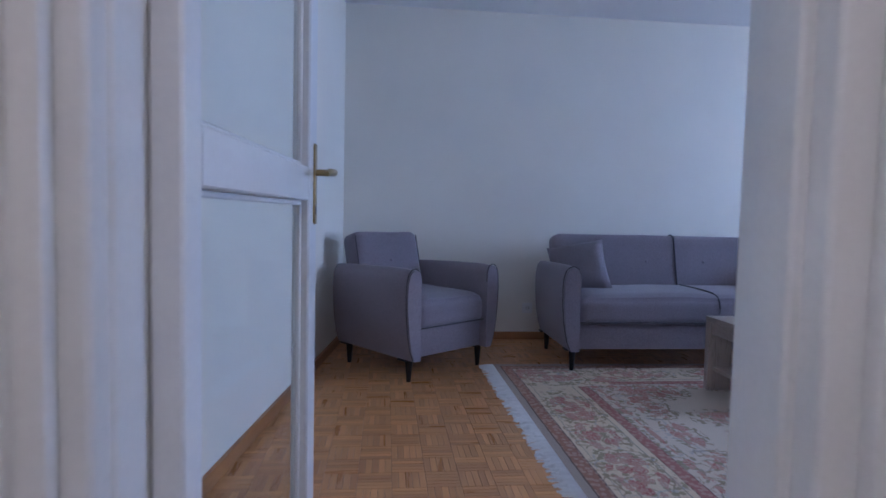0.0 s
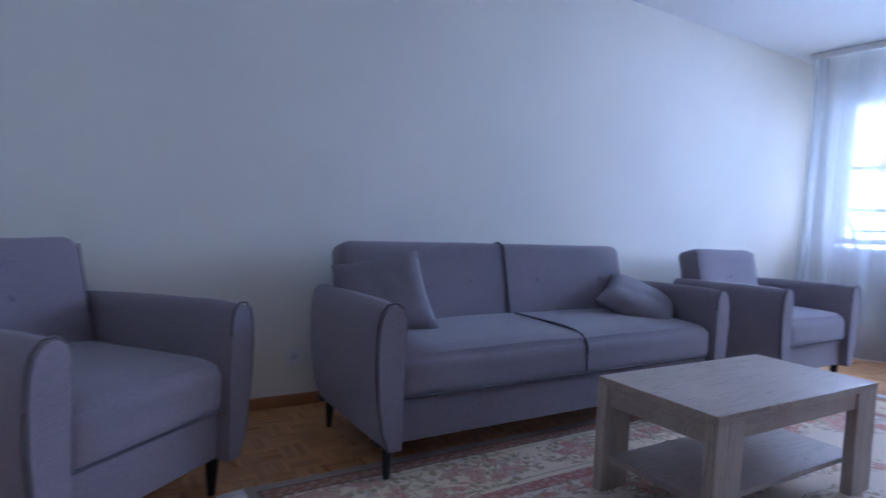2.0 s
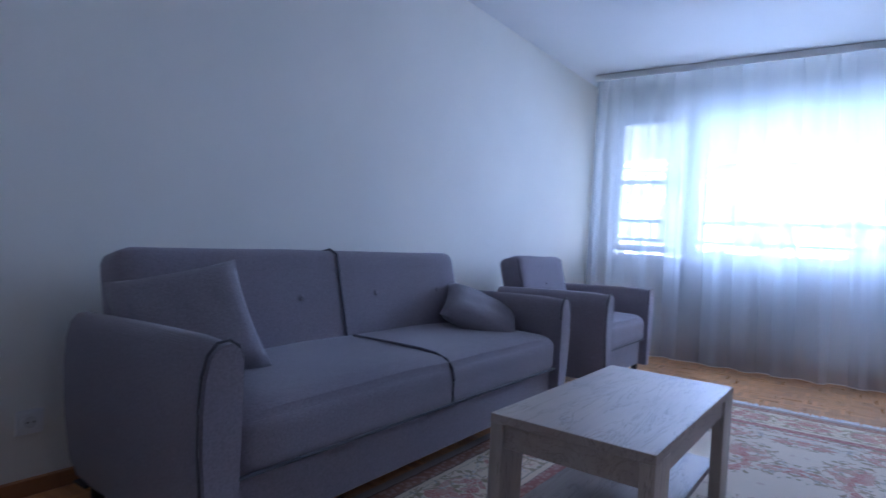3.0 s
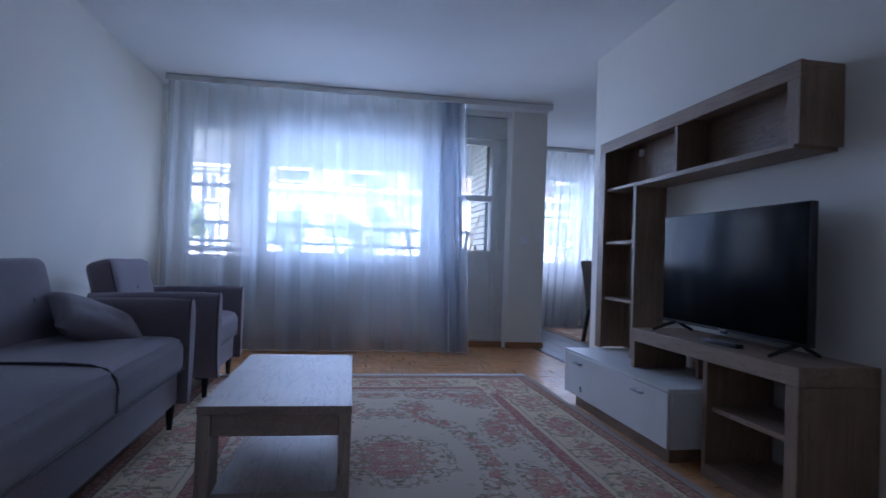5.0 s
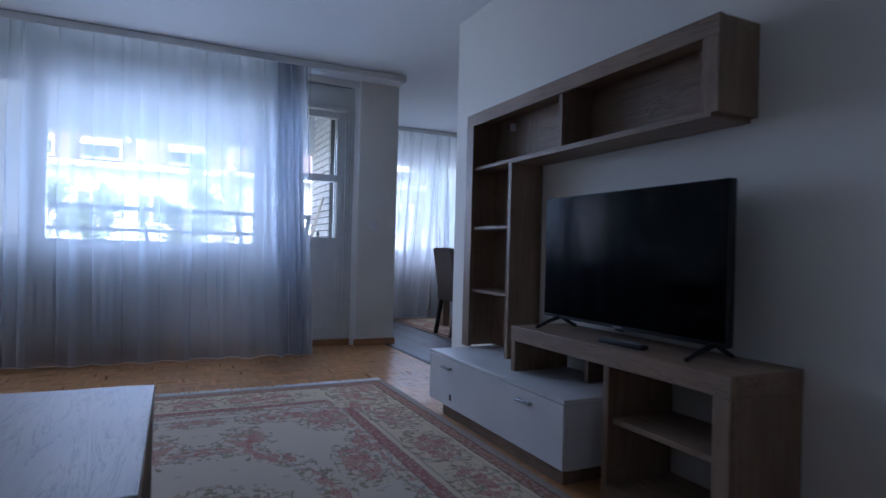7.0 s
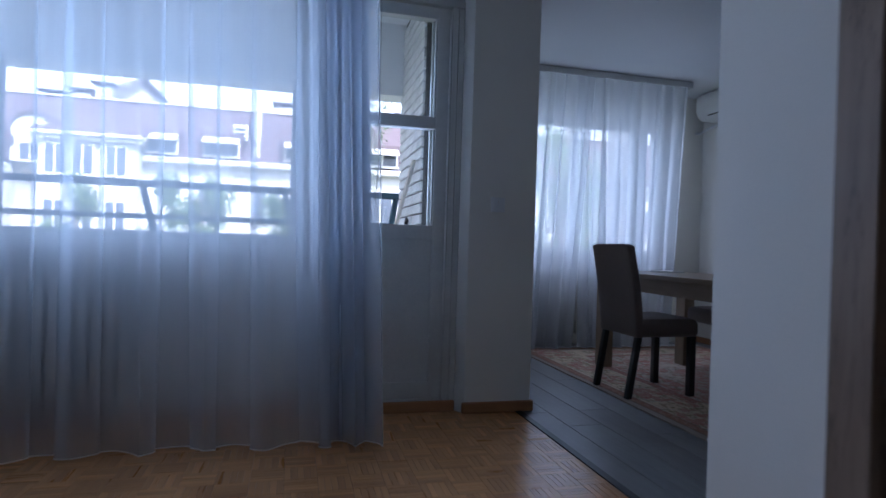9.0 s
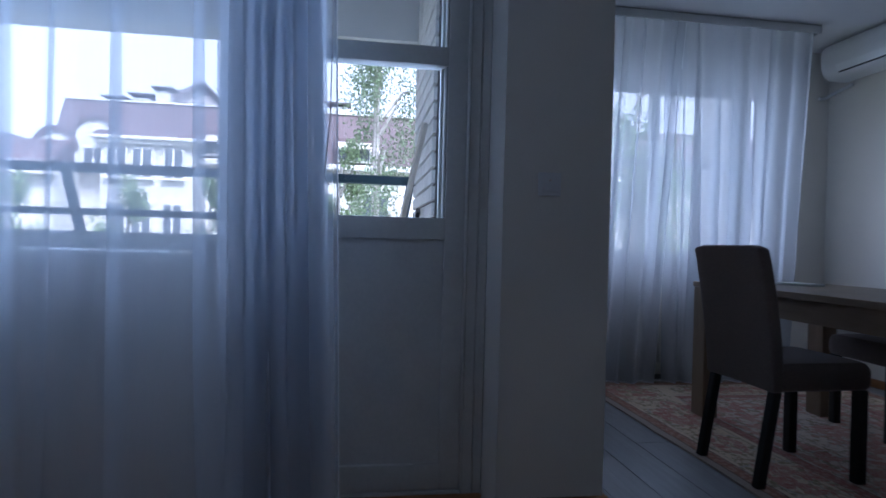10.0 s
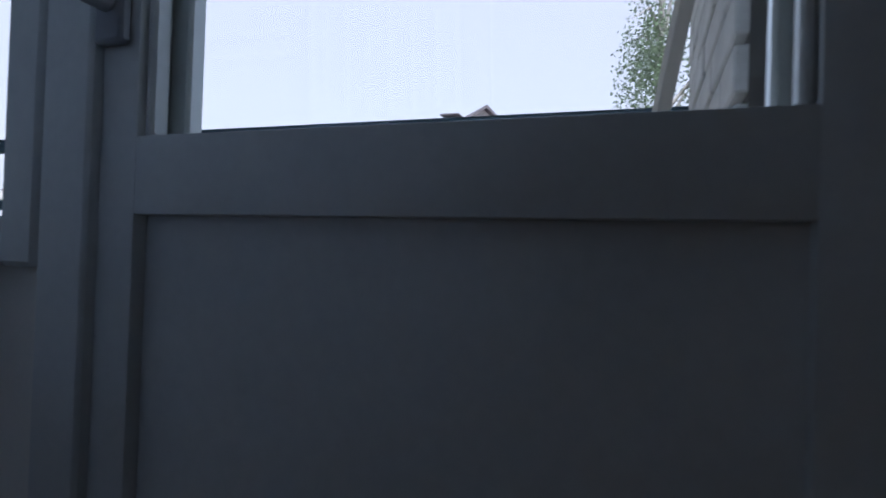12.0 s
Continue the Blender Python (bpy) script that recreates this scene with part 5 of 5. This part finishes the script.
ac = thing("air_conditioner", (8.10, -1.30, 2.285), "white split air conditioner high on the wall", "air conditioner")
prof = [(0.0, 0.0), (0.14, 0.0), (0.19, 0.03), (0.215, 0.09), (0.22, 0.18), (0.21, 0.235), (0.18, 0.262), (0.0, 0.265)]
part("housing", prism(prof, -0.47, 0.50, "x", 0.012), WHITEPLASTIC, ac, smooth=35)
part("louvre", prism([(0.1925, 0.037), (0.2125, 0.085), (0.2165, 0.084), (0.1965, 0.036)], -0.38, 0.36, "x"), WHITEPLASTIC, ac)
part("air_slot", prism([(0.186, 0.026), (0.1925, 0.0365), (0.1952, 0.0360), (0.1905, 0.025)], -0.37, 0.35, "x"), PLASTIC, ac, "dark air slot")
part("label", cuboid(-0.4725, -0.4705, 0.03, 0.07, 0.09, 0.21, 0), GREYPLASTIC, ac, "grey printed label")
pp = tagged(new("refrigerant_pipe", mesh_of("refrigerant_pipe", tube([(8.5, -1.275, 2.25), (8.70, -1.275, 2.22), (8.735, -1.26, 2.2), (8.735, -1.2, 2.19)], 0.014, 8), WHITEPLASTIC, 60)), "white wrapped pipe from the air conditioner", "pipe")

# ---------------------------------------------------------------- pieces: bricks, planks, parquet
def brick_face(parent, x0, x1, y0, z0, z1, axis, seed, face):
    """Courses of bricks on a wall face; axis: the way the courses run."""
    rnd = random.Random(seed)
    bm = cuboid(-0.119, 0.119, -0.012, 0.012, -0.0275, 0.0275, 0.003)
    me = mesh_of("brick", bm, BRICK, 30)
    hm = mesh_of("brick", cuboid(-0.0555, 0.0555, -0.012, 0.012, -0.0275, 0.0275, 0.003), BRICK, 30)
    row, z = 0, z0 + 0.03
    while z < z1 - 0.025:
        a = x0 + (0.125 if row % 2 else 0.0)
        if row % 2:
            o = new("brick", hm)
            o.parent = parent
            o.matrix_basis = pose(x0 + 0.0575, y0, z) if axis == "x" else pose(y0, x0 + 0.0575, z, 0, 0, 90)
        while a + 0.12 < x1:
            full = a + 0.25 <= x1 + 0.01
            o = new("brick", me if full else hm)
            o.parent = parent
            mid = a + (0.121 if full else 0.0575)
            jy = y0 + rnd.uniform(-0.0015, 0.0015)
            o.matrix_basis = pose(mid, jy, z) if axis == "x" else pose(jy, mid, z, 0, 0, 90)
            a += 0.25 if full else 0.125
        row += 1
        z += 0.067


bw = solid("brick_wall", cuboid(6.91, 7.66, 2.071, 2.118, -0.2, 2.5, 0), MORTAR, "pale brick side wall of the balcony with dark joints", "brick wall")
brick_face(bw, 6.91, 7.66, 2.122, -0.02, 2.5, "x", 5, 1)
bp = solid("brick_pier", cuboid(7.45, 7.66, 4.62, 5.0, -0.02, 1.99, 0), MORTAR, "pale brick pier at the balcony edge", "brick pier")
brick_face(bp, 4.62, 5.0, 7.446, -0.02, 1.99, "y", 8, -1)
bq = solid("brick_wall_far", cuboid(9.0, 9.5, -0.80, -0.62, -9, 4, 0), MORTAR, "pale brick side wall outside the dining window", "brick wall")
brick_face(bq, 9.0, 9.5, -0.616, 0.7, 2.4, "x", 9, 1)

rnd = random.Random(12)
y, row = -1.29, 0
while y < 1.585:
    w = min(0.195, 1.585 - y)
    x = 3.05 - rnd.uniform(0, 0.9)
    while x < 8.75:
        x0, x1 = max(x, 3.05), min(x + 1.2, 8.75)
        if x1 - x0 > 0.05:
            o = new("plank", mesh_of("plank", cuboid(x0 + 0.001, x1 - 0.001, y + 0.001, y + w - 0.001, -0.006, 0.0, 0.0012), GREYPLANK))
            o.parent = fl2
        x += 1.2
    y += 0.195
    row += 1

SQ, NS = 0.126, 5
SW = SQ / NS
flat = {}
for key, (lx, ly) in (("x", (SQ, SW)), ("y", (SW, SQ))):
    flat[key] = mesh_of("parquet_strip", cuboid(-lx / 2 + 0.0004, lx / 2 - 0.0004, -ly / 2 + 0.0004, ly / 2 - 0.0004, -0.006, 0.0, 0.0006), PARQUET if key == "x" else PARQUET_Y)
joined = {"x": ([], []), "y": ([], [])}
single = 0
prnd = random.Random(77)
ix0, ix1 = int(-0.3 / SQ) - 1, int(6.66 / SQ)
for i in range(ix0, ix1 + 1):
    for j in range(0, int(3.89 / SQ) + 1):
        xa, ya = i * SQ, 1.612 + j * SQ
        if xa < WX(ya) - 0.25 or ya + SQ > 5.56 or xa + SQ > 6.70:
            continue
        if 1.45 < xa < 4.7 and 2.45 < ya < 4.3:
            continue                    # under the carpet
        along = "x" if (i + j) % 2 else "y"
        for k in range(NS):
            lift = prnd.uniform(-0.0002, 0.0001)
            cx, cy = (xa + SQ / 2, ya + (k + 0.5) * SW) if along == "x" else (xa + (k + 0.5) * SW, ya + SQ / 2)
            if 0.40 < xa < 1.10 and 2.9 < ya < 4.2 and single < 300:
                o = new("parquet_strip", flat[along])
                o.parent = fl
                o.location = (cx, cy, lift)
                single += 1
                continue
            lx, ly = (SQ / 2, SW / 2) if along == "x" else (SW / 2, SQ / 2)
            lx, ly = lx - 0.0004, ly - 0.0004
            verts, faces = joined[along]
            n0 = len(verts)
            for dz, s in ((-0.006, 0.0), (lift - 0.0006, 0.0), (lift, 0.0007)):
                verts += [(cx - lx + s, cy - ly + s, dz), (cx + lx - s, cy - ly + s, dz), (cx + lx - s, cy + ly - s, dz), (cx - lx + s, cy + ly - s, dz)]
            for r in (0, 4):
                for q in range(4):
                    faces.append((n0 + r + q, n0 + r + (q + 1) % 4, n0 + r + 4 + (q + 1) % 4, n0 + r + 4 + q))
            faces.append((n0 + 8, n0 + 9, n0 + 10, n0 + 11))
for along, (verts, faces) in joined.items():
    pm = bpy.data.meshes.new("parquet_strips")
    pm.from_pydata(verts, [], faces)
    pm.materials.append(PARQUET_ALL if along == "x" else PARQUET_ALL_Y)
    po = tagged(new("parquet_strips", pm), "", "", "", "stuff")
    po.parent = fl
